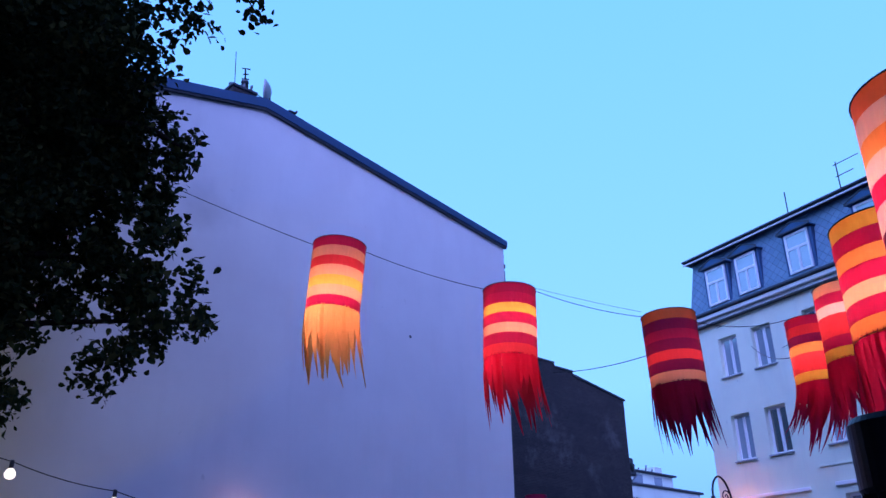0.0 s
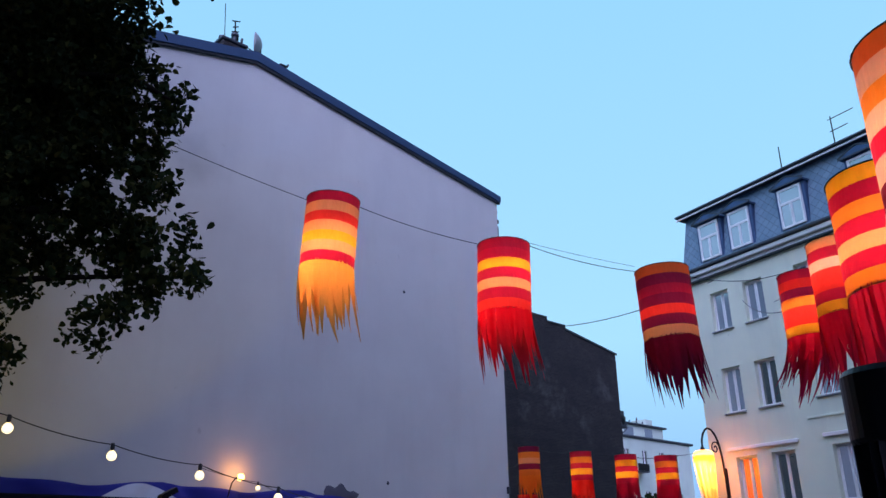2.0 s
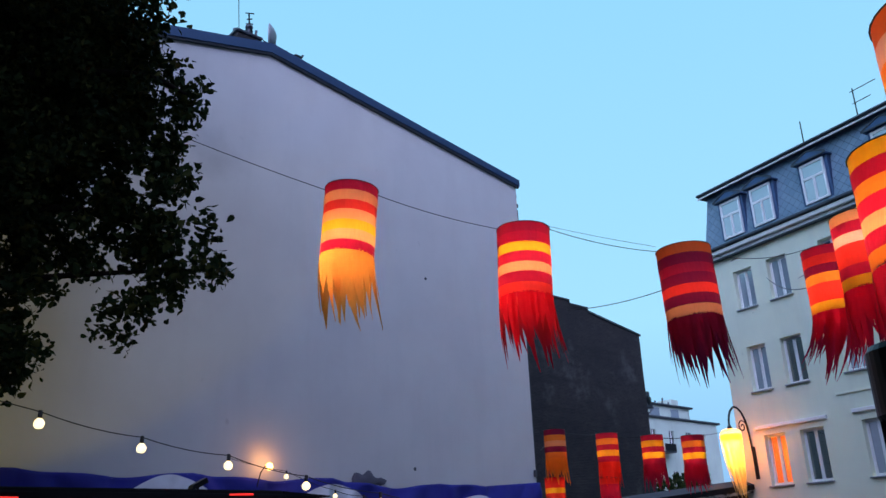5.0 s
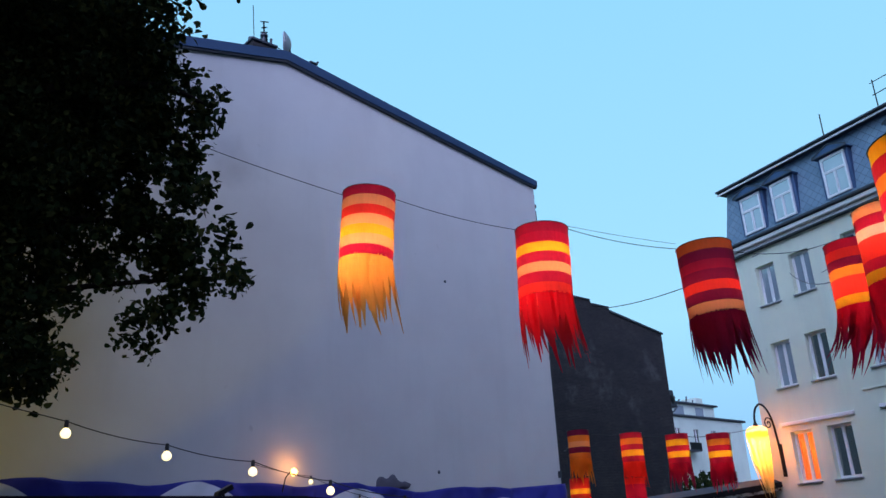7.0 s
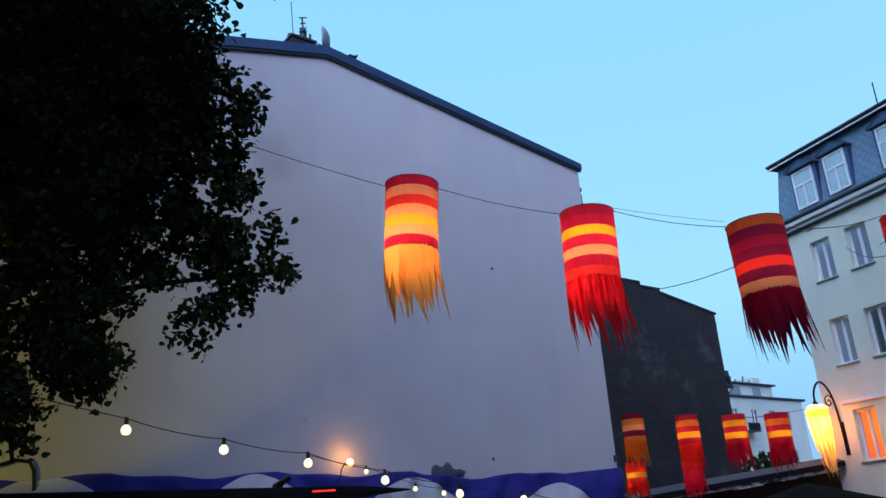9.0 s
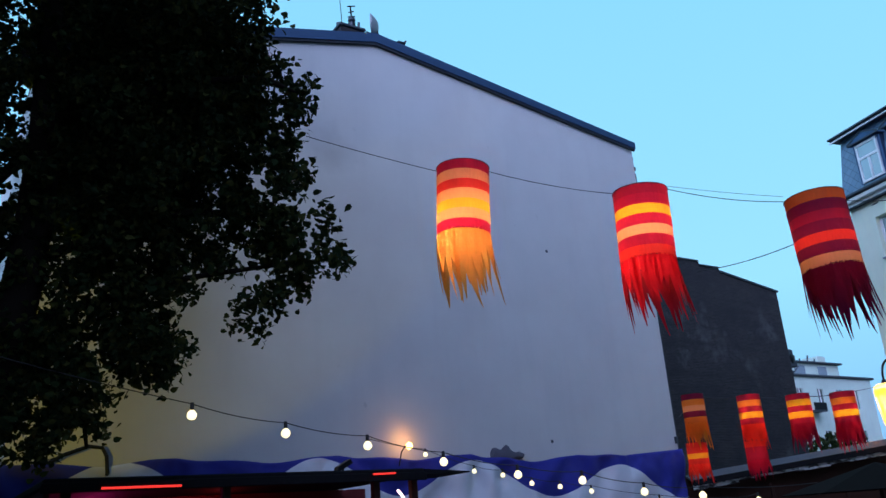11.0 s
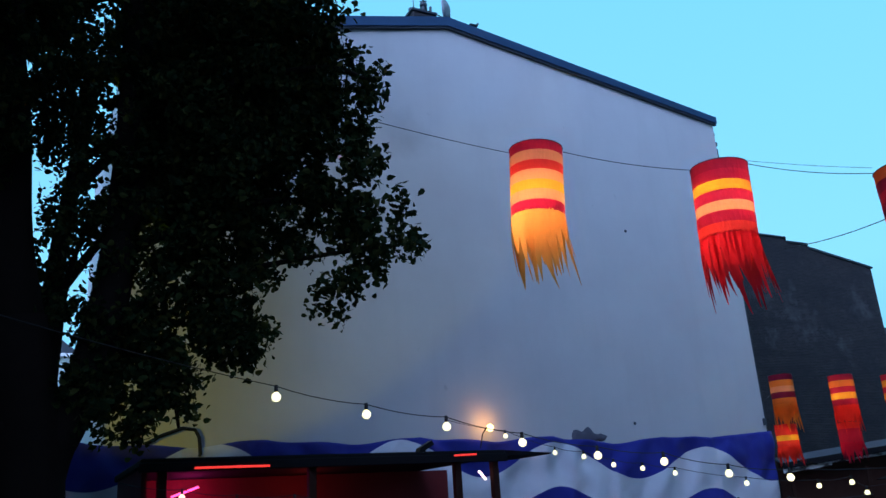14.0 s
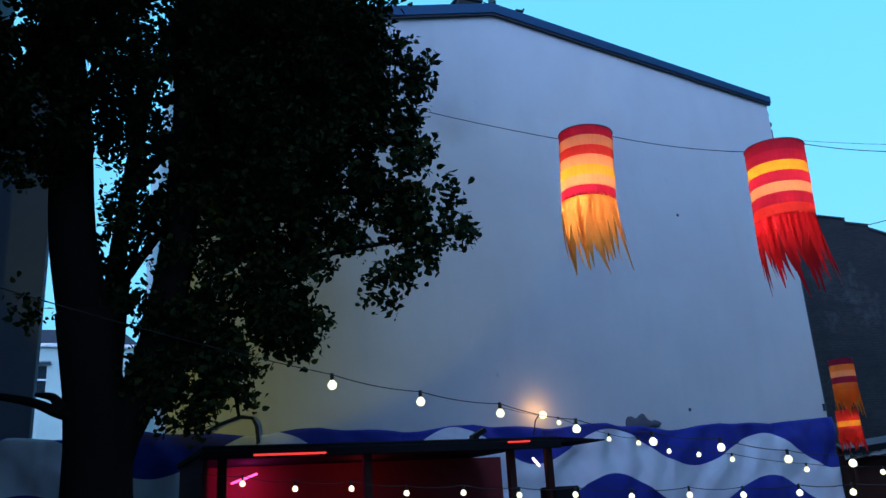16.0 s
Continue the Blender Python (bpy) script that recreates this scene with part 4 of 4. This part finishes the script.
part("shaft", fl, M_POST, post)
part("cap", lathe([(0.001, 2.165), (0.15, 2.16), (0.163, 2.14), (0.163, 1.94), (0.155, 1.925), (0.001, 1.92)], 40), M_POST, post, smooth=False)

# ---- street lamp on the corner house ----
sl = thing("street_lamp", (30.08, 15.95, 0), "street lamp on a scrolled bracket, wrapped in glowing fringed cloth", "street lamp", turn=TURN)
arm = [(0, -0.06, 3.6), (0, -0.10, 4.6), (0, -0.2, 5.5), (0, -0.42, 6.0), (0, -0.72, 6.18), (0, -0.98, 6.02), (0, -1.12, 5.7), (0, -1.14, 5.35)]
part("bracket", tube(rounded(arm), 0.04, 8), M_IRON, sl, "curved black iron bracket")
scroll = [(0, -0.45 + 0.24 * (1 - i / 22) * math.cos(i * 0.5), 5.45 + 0.26 * (1 - i / 22) * math.sin(i * 0.5)) for i in range(20)]
part("scroll", tube(scroll, 0.025, 6), M_IRON, sl)
part("wall_plate", box((-0.08, -0.06, 3.5), (0.08, -0.01, 4.7), 0.01), M_IRON, sl)
part("cap", lathe([(0.03, 5.48), (0.07, 5.44), (0.09, 5.36), (0.2, 5.31)], 20, centre=(0, -1.14)), M_IRON, sl)
part("globe", lathe([(0.001, 5.13), (0.05, 5.12), (0.08, 5.04), (0.05, 4.97), (0.001, 4.95)], 14, centre=(0, -1.14)), glow("lamp_globe", (1.0, 0.6, 0.25), 8), sl, smooth=True)
LAMP_CLOTH = cloth("lamp_cloth", (0.97, 0.76, 0.36), 0.85)
rng = random.Random(77)
for k in range(34):
    a = 2 * math.pi * k / 34
    sb = strip_mesh(a, 0.385, 5.12, rng.uniform(1.7, 2.55), 0.13, Vector((0.07 - 0.10 * math.cos(a), -0.10 * math.sin(a), 0)), rng)
    bmesh.ops.translate(sb, verts=sb.verts, vec=(0, -1.14, 0))
    part("ribbon", sb, LAMP_CLOTH, sl)
part("cloth_top", lathe([(0.12, 5.335), (0.26, 5.31), (0.36, 5.23), (0.395, 5.08), (0.395, 4.9)], 28, centre=(0, -1.14)), LAMP_CLOTH, sl, smooth=True)
lamp("street_lamp_light", "POINT", sl.matrix_basis @ Vector((0, -1.14, 4.66)), 270, (1.0, 0.42, 0.14), 0.12)

# ---- small amber lamp standing at the top of the banner ----
wl_ob = thing("amber_work_lamp", (11.3, 19.6, 3.2), "small lit amber lamp on a thin stand above the banner", "lamp")
part("stand", tube([(-0.3, 0.40, -0.1), (-0.28, 0.1, 0.0), (-0.22, 0.05, 0.35), (-0.12, 0, 0.5), (0, 0, 0.52)], 0.018, 6), M_IRON, wl_ob)
part("lamp_head", lathe([(0.001, 0.60), (0.07, 0.57), (0.095, 0.50), (0.07, 0.43), (0.001, 0.40)], 14), M_LAMP, wl_ob, smooth=True)
lamp("amber_light", "POINT", (11.3, 19.62, 3.86), 9, (1.0, 0.40, 0.10), 0.05)
goose = thing("gooseneck_pipe", (2.95, 19.82, 3.2), "bent black pipe above the banner", "pipe")
part("pipe", tube([(-0.5, 0, 0.25), (-0.2, 0, 0.42), (0.3, 0, 0.6), (0.58, 0, 0.56), (0.68, 0, 0.38), (0.72, 0, 0.0), (0.72, 0.18, -0.05)], 0.045, 8), M_IRON, goose)
tagged(part("wall_box", box((22.0, 19.9, 3.72), (22.1, 19.998, 3.95), 0.01), M_TIN), "small dark box on the plaster wall", "box")
smudge = thing("tarpaulin", (14.82, 19.93, 3.36), "dark crumpled tarpaulin above the banner", "tarpaulin")
lump = bmesh.new()
bmesh.ops.create_icosphere(lump, subdivisions=4, radius=1)
for v in lump.verts:
    swell = 1 + 0.2 * noise.noise(v.co * 2.1)
    hump = 0.22 - 0.12 * v.co.x + 0.07 * math.cos(7.5 * v.co.x)
    v.co = Vector((v.co.x * 0.60 * swell, v.co.y * 0.06, 0.06 + v.co.z * hump * swell))
part("sheet", lump, plain("faded_tarpaulin", (0.10, 0.10, 0.13), 0.9, vary=0.2), smudge, smooth=True)

# ---- bar under a black flat roof ----
bar = thing("bar_shelter", (0, 0, 0), "dark wooden bar shelter with a black flat roof and red light", "shelter")
part("roof", box((1.45, 12.0, 2.41), (7.2, 15.6, 2.52), 0.02), M_BLACK, bar, "black flat roof")
part("roof_tip", prism([(7.201, 2.42), (8.1, 2.43), (8.1, 2.45), (7.201, 2.51)], 12.0, 13.2), M_BLACK, bar)
part("fascia", box((1.42, 11.94, 2.33), (7.2, 11.996, 2.46), 0.01), M_BLACK, bar)
for x in (1.75, 3.9, 6.35, 7.05):
    part("post", box((x - 0.06, 12.1, 0), (x + 0.06, 12.22, 2.408), 0.01), M_WOOD, bar, "dark red-brown wooden post")
part("back_wall", box((1.5, 15.4, 0), (7.8, 15.5, 2.408)), M_RED_WALL, bar, "red painted back wall")
part("side_wall", box((1.5, 12.3, 0), (1.57, 15.39, 2.408)), M_RED_WALL, bar)
part("counter", box((1.7, 12.3, 0), (6.2, 12.9, 1.1), 0.02), M_WOOD, bar)
part("red_tube", tube([(2.15, 11.92, 2.37), (3.2, 11.92, 2.37)], 0.016, 8), M_TUBE_RED, bar, "lit red light tube")
part("red_tube", tube([(6.2, 11.92, 2.44), (6.6, 11.92, 2.45)], 0.014, 8), M_TUBE_RED, bar, "lit red light tube")
part("pink_tube", tube([(2.3, 14.9, 2.1), (2.75, 14.9, 2.25)], 0.02, 8), M_TUBE_PINK, bar, "lit pink light tube")
part("rose_tube", tube([(6.78, 12.2, 2.2), (6.9, 12.2, 2.06)], 0.018, 8), M_TUBE_WHITE, bar, "short rose-white light tube")
lamp("bar_red_light", "POINT", (2.6, 14.9, 2.1), 17, (1.0, 0.03, 0.30), 0.15)
lamp("bar_red_light", "POINT", (4.6, 14.6, 2.1), 4.5, (1.0, 0.05, 0.05), 0.15)
fl_ob = thing("flood_light", (6.0, 12.6, 2.53), "black floodlight tilted up on the bar roof", "floodlight")
part("housing", prism([(-0.14, 0.02), (-0.10, 0.01), (0.14, 0.14), (0.10, 0.21), (-0.12, 0.09)], -0.08, 0.08), M_IRON, fl_ob)
part("yoke", tube([(0, 0, -0.01), (0, 0, 0.1)], 0.02, 6), M_IRON, fl_ob)
speaker = thing("loudspeaker", (7.3, 12.3, 0), "black loudspeaker on a stand beside the bar", "loudspeaker")
part("cabinet", box((-0.28, -0.2, 1.2), (0.28, 0.2, 1.72), 0.03), M_BLACK, speaker)
part("stand", tube([(0, 0, 0), (0, 0, 1.2)], 0.03), M_IRON, speaker)

# ---- brown umbrella in the yard ----
um = thing("market_umbrella", (11.3, 6.7, 0), "dark brown canvas market umbrella", "umbrella")
part("pole", tube([(0, 0, 0), (0, 0, 1.98)], 0.03), M_WOOD, um)
ub = bmesh.new()
tip = ub.verts.new((0, 0, 2.02))
rim_v = [ub.verts.new((1.3 * math.cos(2 * math.pi * k / 8), 1.3 * math.sin(2 * math.pi * k / 8), 1.66)) for k in range(8)]
for k in range(8):
    ub.faces.new((tip, rim_v[k], rim_v[(k + 1) % 8]))
canopy = part("canopy", ub, M_AWNING, um)
sol = canopy.modifiers.new("thick", "SOLIDIFY")
sol.thickness = 0.01

# ---- the tree ----
tree = thing("tree", (0.05, 6.45, 0), "broad-leaved tree, nearly black against the dusk", "tree")
tk = tube([(0.02, 0, -0.1), (0.0, 0, 0.6), (0.02, 0.02, 1.6), (0.0, 0, 2.1), (-0.05, -0.01, 2.5), (-0.16, -0.05, 3.08)], 0.29, 14, 0.20)
part("trunk", tk, M_BARK, tree, "dark rough bark", smooth=True)
BOUGHS = [[(-0.05, -0.01, 2.55), (-0.16, -0.05, 3.08), (-0.28, -0.05, 3.72), (-0.35, -0.05, 4.64), (-0.47, -0.05, 5.64), (-0.5, 0, 7.5)], [(0.05, 0, 1.7), (0.12, 0, 2.1), (0.32, 0.03, 2.64), (0.46, 0, 3.33), (0.53, 0, 4.29), (0.54, 0, 5.5), (0.5, 0.1, 7.5)],
          [(0.45, 0, 3.6), (1.0, -0.1, 3.9), (1.6, -0.6, 4.0), (2.2, -1.0, 3.8)], [(0.4, 0, 3.1), (0.9, 0.0, 3.35), (1.5, -0.4, 3.5), (2.35, -0.95, 3.58)], [(0.53, 0, 4.8), (1.2, -0.5, 5.0), (1.8, -1.1, 4.95), (2.1, -1.3, 4.8)],
          [(-0.3, 0, 4.4), (-0.6, -0.2, 4.9), (-1.2, -0.5, 5.3)], [(0.4, 0, 3.0), (0.6, 0.1, 2.9), (0.9, 0.0, 2.7), (1.0, 0.0, 2.3)], [(-0.15, -0.12, 2.30), (-0.28, -0.14, 2.33), (-0.45, -0.14, 2.40), (-0.8, -0.16, 2.47), (-1.3, -0.2, 2.6)], [(-0.25, -0.14, 2.33), (-0.31, -0.14, 2.43), (-0.43, -0.15, 2.45)], [(0.1, 0.3, 2.6), (0.12, 0.41, 2.96), (0.16, 0.35, 3.55), (0.32, 0.2, 4.1)]]
for i, pts in enumerate(BOUGHS):
    part("limb", tube(rounded(pts), 0.2 if i == 0 else 0.165 if i == 1 else 0.05, 10, 0.12 if i < 2 else 0.012), M_BARK, tree, smooth=True)
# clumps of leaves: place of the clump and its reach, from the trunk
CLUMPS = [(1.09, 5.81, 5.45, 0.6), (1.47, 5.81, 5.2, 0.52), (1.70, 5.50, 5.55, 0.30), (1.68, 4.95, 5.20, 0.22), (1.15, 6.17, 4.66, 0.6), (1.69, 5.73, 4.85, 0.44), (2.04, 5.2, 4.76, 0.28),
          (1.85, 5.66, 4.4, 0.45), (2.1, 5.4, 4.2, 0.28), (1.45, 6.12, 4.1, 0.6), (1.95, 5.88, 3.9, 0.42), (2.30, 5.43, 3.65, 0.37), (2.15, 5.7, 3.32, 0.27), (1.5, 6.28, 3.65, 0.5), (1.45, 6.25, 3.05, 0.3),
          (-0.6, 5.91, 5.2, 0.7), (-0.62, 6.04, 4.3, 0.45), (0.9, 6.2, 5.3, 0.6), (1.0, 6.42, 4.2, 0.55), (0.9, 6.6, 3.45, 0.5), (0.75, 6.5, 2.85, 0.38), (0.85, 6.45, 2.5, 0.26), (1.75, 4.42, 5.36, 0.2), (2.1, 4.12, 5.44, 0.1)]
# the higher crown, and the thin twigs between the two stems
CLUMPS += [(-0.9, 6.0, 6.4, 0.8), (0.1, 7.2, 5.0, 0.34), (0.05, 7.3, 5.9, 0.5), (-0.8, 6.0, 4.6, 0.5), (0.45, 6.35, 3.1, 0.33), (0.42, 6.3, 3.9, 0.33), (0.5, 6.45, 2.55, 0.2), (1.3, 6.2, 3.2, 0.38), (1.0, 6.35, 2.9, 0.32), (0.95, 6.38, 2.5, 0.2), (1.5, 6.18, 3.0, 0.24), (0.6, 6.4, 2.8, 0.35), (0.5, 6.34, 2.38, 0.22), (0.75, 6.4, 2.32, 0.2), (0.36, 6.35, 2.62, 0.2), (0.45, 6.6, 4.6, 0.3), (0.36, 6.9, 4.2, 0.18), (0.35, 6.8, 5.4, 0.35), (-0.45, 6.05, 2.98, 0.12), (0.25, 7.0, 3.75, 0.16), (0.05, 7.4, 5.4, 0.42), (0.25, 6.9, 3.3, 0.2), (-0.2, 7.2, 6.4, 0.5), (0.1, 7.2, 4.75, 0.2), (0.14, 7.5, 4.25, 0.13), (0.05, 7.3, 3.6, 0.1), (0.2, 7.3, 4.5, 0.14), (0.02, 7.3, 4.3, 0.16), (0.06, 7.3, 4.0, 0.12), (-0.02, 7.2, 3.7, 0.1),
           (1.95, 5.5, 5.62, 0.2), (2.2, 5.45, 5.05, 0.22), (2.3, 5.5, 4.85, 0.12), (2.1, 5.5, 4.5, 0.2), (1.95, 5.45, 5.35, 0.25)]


def crown(clumps, seed, per=9800, size=0.054):
    rng = random.Random(seed)
    verts, faces = [], []
    for x, y, z, r in clumps:
        twigs = [(rng.gauss(0, 1), rng.gauss(0, 1), rng.gauss(0, 1)) for _ in range(max(8, int(150 * r * r)))]
        cores = []
        for g in twigs:
            d = Vector(g).normalized() * r * 1.03 * rng.random() ** 0.45
            cores.append(Vector((x, y, z)) + Vector((d.x * 1.05, d.y * 1.1, d.z * 0.95)))
        for _ in range(int(per * r * r * (0.35 + r))):
            c = cores[rng.randrange(len(cores))]
            p = c + Vector((rng.gauss(0, 1), rng.gauss(0, 1), rng.gauss(-0.15, 1))) * 0.055
            n = Vector((rng.gauss(0, 1), rng.gauss(0, 1), rng.gauss(0.4, 1))).normalized()
            a = n.orthogonal().normalized()
            a.rotate(Matrix.Rotation(rng.uniform(0, 6.28), 3, n))
            b = n.cross(a)
            s = size * rng.uniform(0.6, 1.25)
            k = len(verts)
            verts += [p - a * s * 0.5, p - a * s * 0.34 + b * s * 0.34 + n * s * 0.08, p + a * s * 0.08 + b * s * 0.37 + n * s * 0.1, p + a * s * 0.66, p + a * s * 0.08 - b * s * 0.37 + n * s * 0.1, p - a * s * 0.34 - b * s * 0.34 + n * s * 0.08]
            faces += [(k, k + 1, k + 2, k + 3), (k, k + 3, k + 4, k + 5)]
    me = bpy.data.meshes.new("crown")
    me.from_pydata([tuple(v - Vector((0.05, 6.45, 0))) for v in verts], [], faces)
    me.materials.append(M_LEAF)
    return me


# unseen upper crown, added to shade the leaves below it
HIGH_SHADE = [(0.0, 6.5, 8.8, 1.7), (-1.7, 6.2, 7.6, 1.4), (1.1, 6.4, 8.3, 1.3), (0.2, 7.8, 7.8, 1.3)]
hi_cr = new("crown", crown(HIGH_SHADE, 12, 1150, 0.14))
hi_cr.parent = tree
tagged(hi_cr, "dense dark green leaves", kind="stuff")
thin_cr = new("crown", crown([(0.2, 6.5, 6.9, 0.9), (1.3, 6.0, 6.7, 0.8), (1.5, 5.6, 6.1, 0.45), (0.7, 5.9, 6.1, 0.5)], 13, 2600, 0.06))
thin_cr.parent = tree
tagged(thin_cr, "sparse dark green leaves", kind="stuff")
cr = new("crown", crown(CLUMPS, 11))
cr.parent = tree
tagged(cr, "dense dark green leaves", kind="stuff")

# ---- a second tree, added behind the first one to shade the gable ----
shade_tree = thing("tree", (0.15, 11.3, 0), "hidden taller tree added to shade the gable wall", "tree")
part("trunk", tube(rounded([(0, 0, 0), (0.02, 0, 2.5), (0.0, -0.2, 4.5), (0.3, -0.7, 7.5)]), 0.2, 12, 0.08), M_BARK, shade_tree, smooth=True)
part("limb", tube(rounded([(0.0, -0.2, 4.4), (0.8, -0.5, 5.6), (1.8, -0.8, 6.6)]), 0.08, 8, 0.02), M_BARK, shade_tree, smooth=True)
part("limb", tube(rounded([(0.1, -0.4, 5.8), (1.0, 0.5, 7.4), (1.9, 1.1, 9.0)]), 0.09, 8, 0.02), M_BARK, shade_tree, smooth=True)
part("limb", tube(rounded([(0.28, -0.65, 7.2), (0.8, -0.1, 9.2), (1.4, 0.4, 11.2)]), 0.08, 8, 0.02), M_BARK, shade_tree, smooth=True)
part("limb", tube(rounded([(0.5, -0.4, 8.2), (1.4, 0.2, 10.5), (2.6, 0.6, 13.4), (4.6, 0.9, 15.6)]), 0.1, 8, 0.02), M_BARK, shade_tree, smooth=True)
SHADE_CLUMPS = [(2.0, 11.6, 7.8, 1.0), (1.8, 11.5, 6.8, 0.9), (0.4, 11.2, 11.0, 1.4), (2.0, 10.8, 6.2, 0.9), (1.9, 13.0, 7.2, 1.0), (2.0, 13.5, 9.3, 1.1)]
SHADE_CLUMPS += [(3.6, 15, 10.5, 1.6), (3.4, 15, 12.2, 1.5), (2.6, 15, 12.0, 1.7), (3.0, 13, 9.2, 1.3), (2.6, 12.5, 11.5, 1.5), (3.2, 16.8, 10.2, 1.5), (2.6, 11.5, 8.0, 0.9), (2.2, 16.5, 8.4, 1.2), (2.8, 12, 15.6, 1.9), (5.2, 12.3, 16.3, 1.8), (0.5, 12, 15.2, 1.9), (3.6, 14, 9.8, 1.3)]
back_leaves = new("crown", crown([(x - 0.1, y - 4.85, z, r) for x, y, z, r in SHADE_CLUMPS], 14, 420, 0.22))
back_leaves.parent = shade_tree
tagged(back_leaves, "dense dark green leaves", kind="stuff")

# ---- shrubs in front of the distant white house ----
for i, (x, y, z, r) in enumerate(((57.5, 37.5, 4.6, 1.7), (60.8, 38.0, 5.0, 1.5), (63.6, 38.2, 4.3, 1.3))):
    bush = thing("street_tree", (x, y, 0), "small dark street tree before the white house", "tree", "street trees")
    part("trunk", tube([(0, 0, 0), (0.05, 0, z - 0.5)], 0.09, 8, 0.05), M_BARK, bush)
    me = crown([(0.05, 6.45, z, r), (0.05 + 0.6 * r, 6.45, z - 0.3 * r, 0.6 * r)], 50 + i, 330, 0.24)
    leaves = new("crown", me)
    leaves.parent = bush
    tagged(leaves, "dark green leaves", kind="stuff")
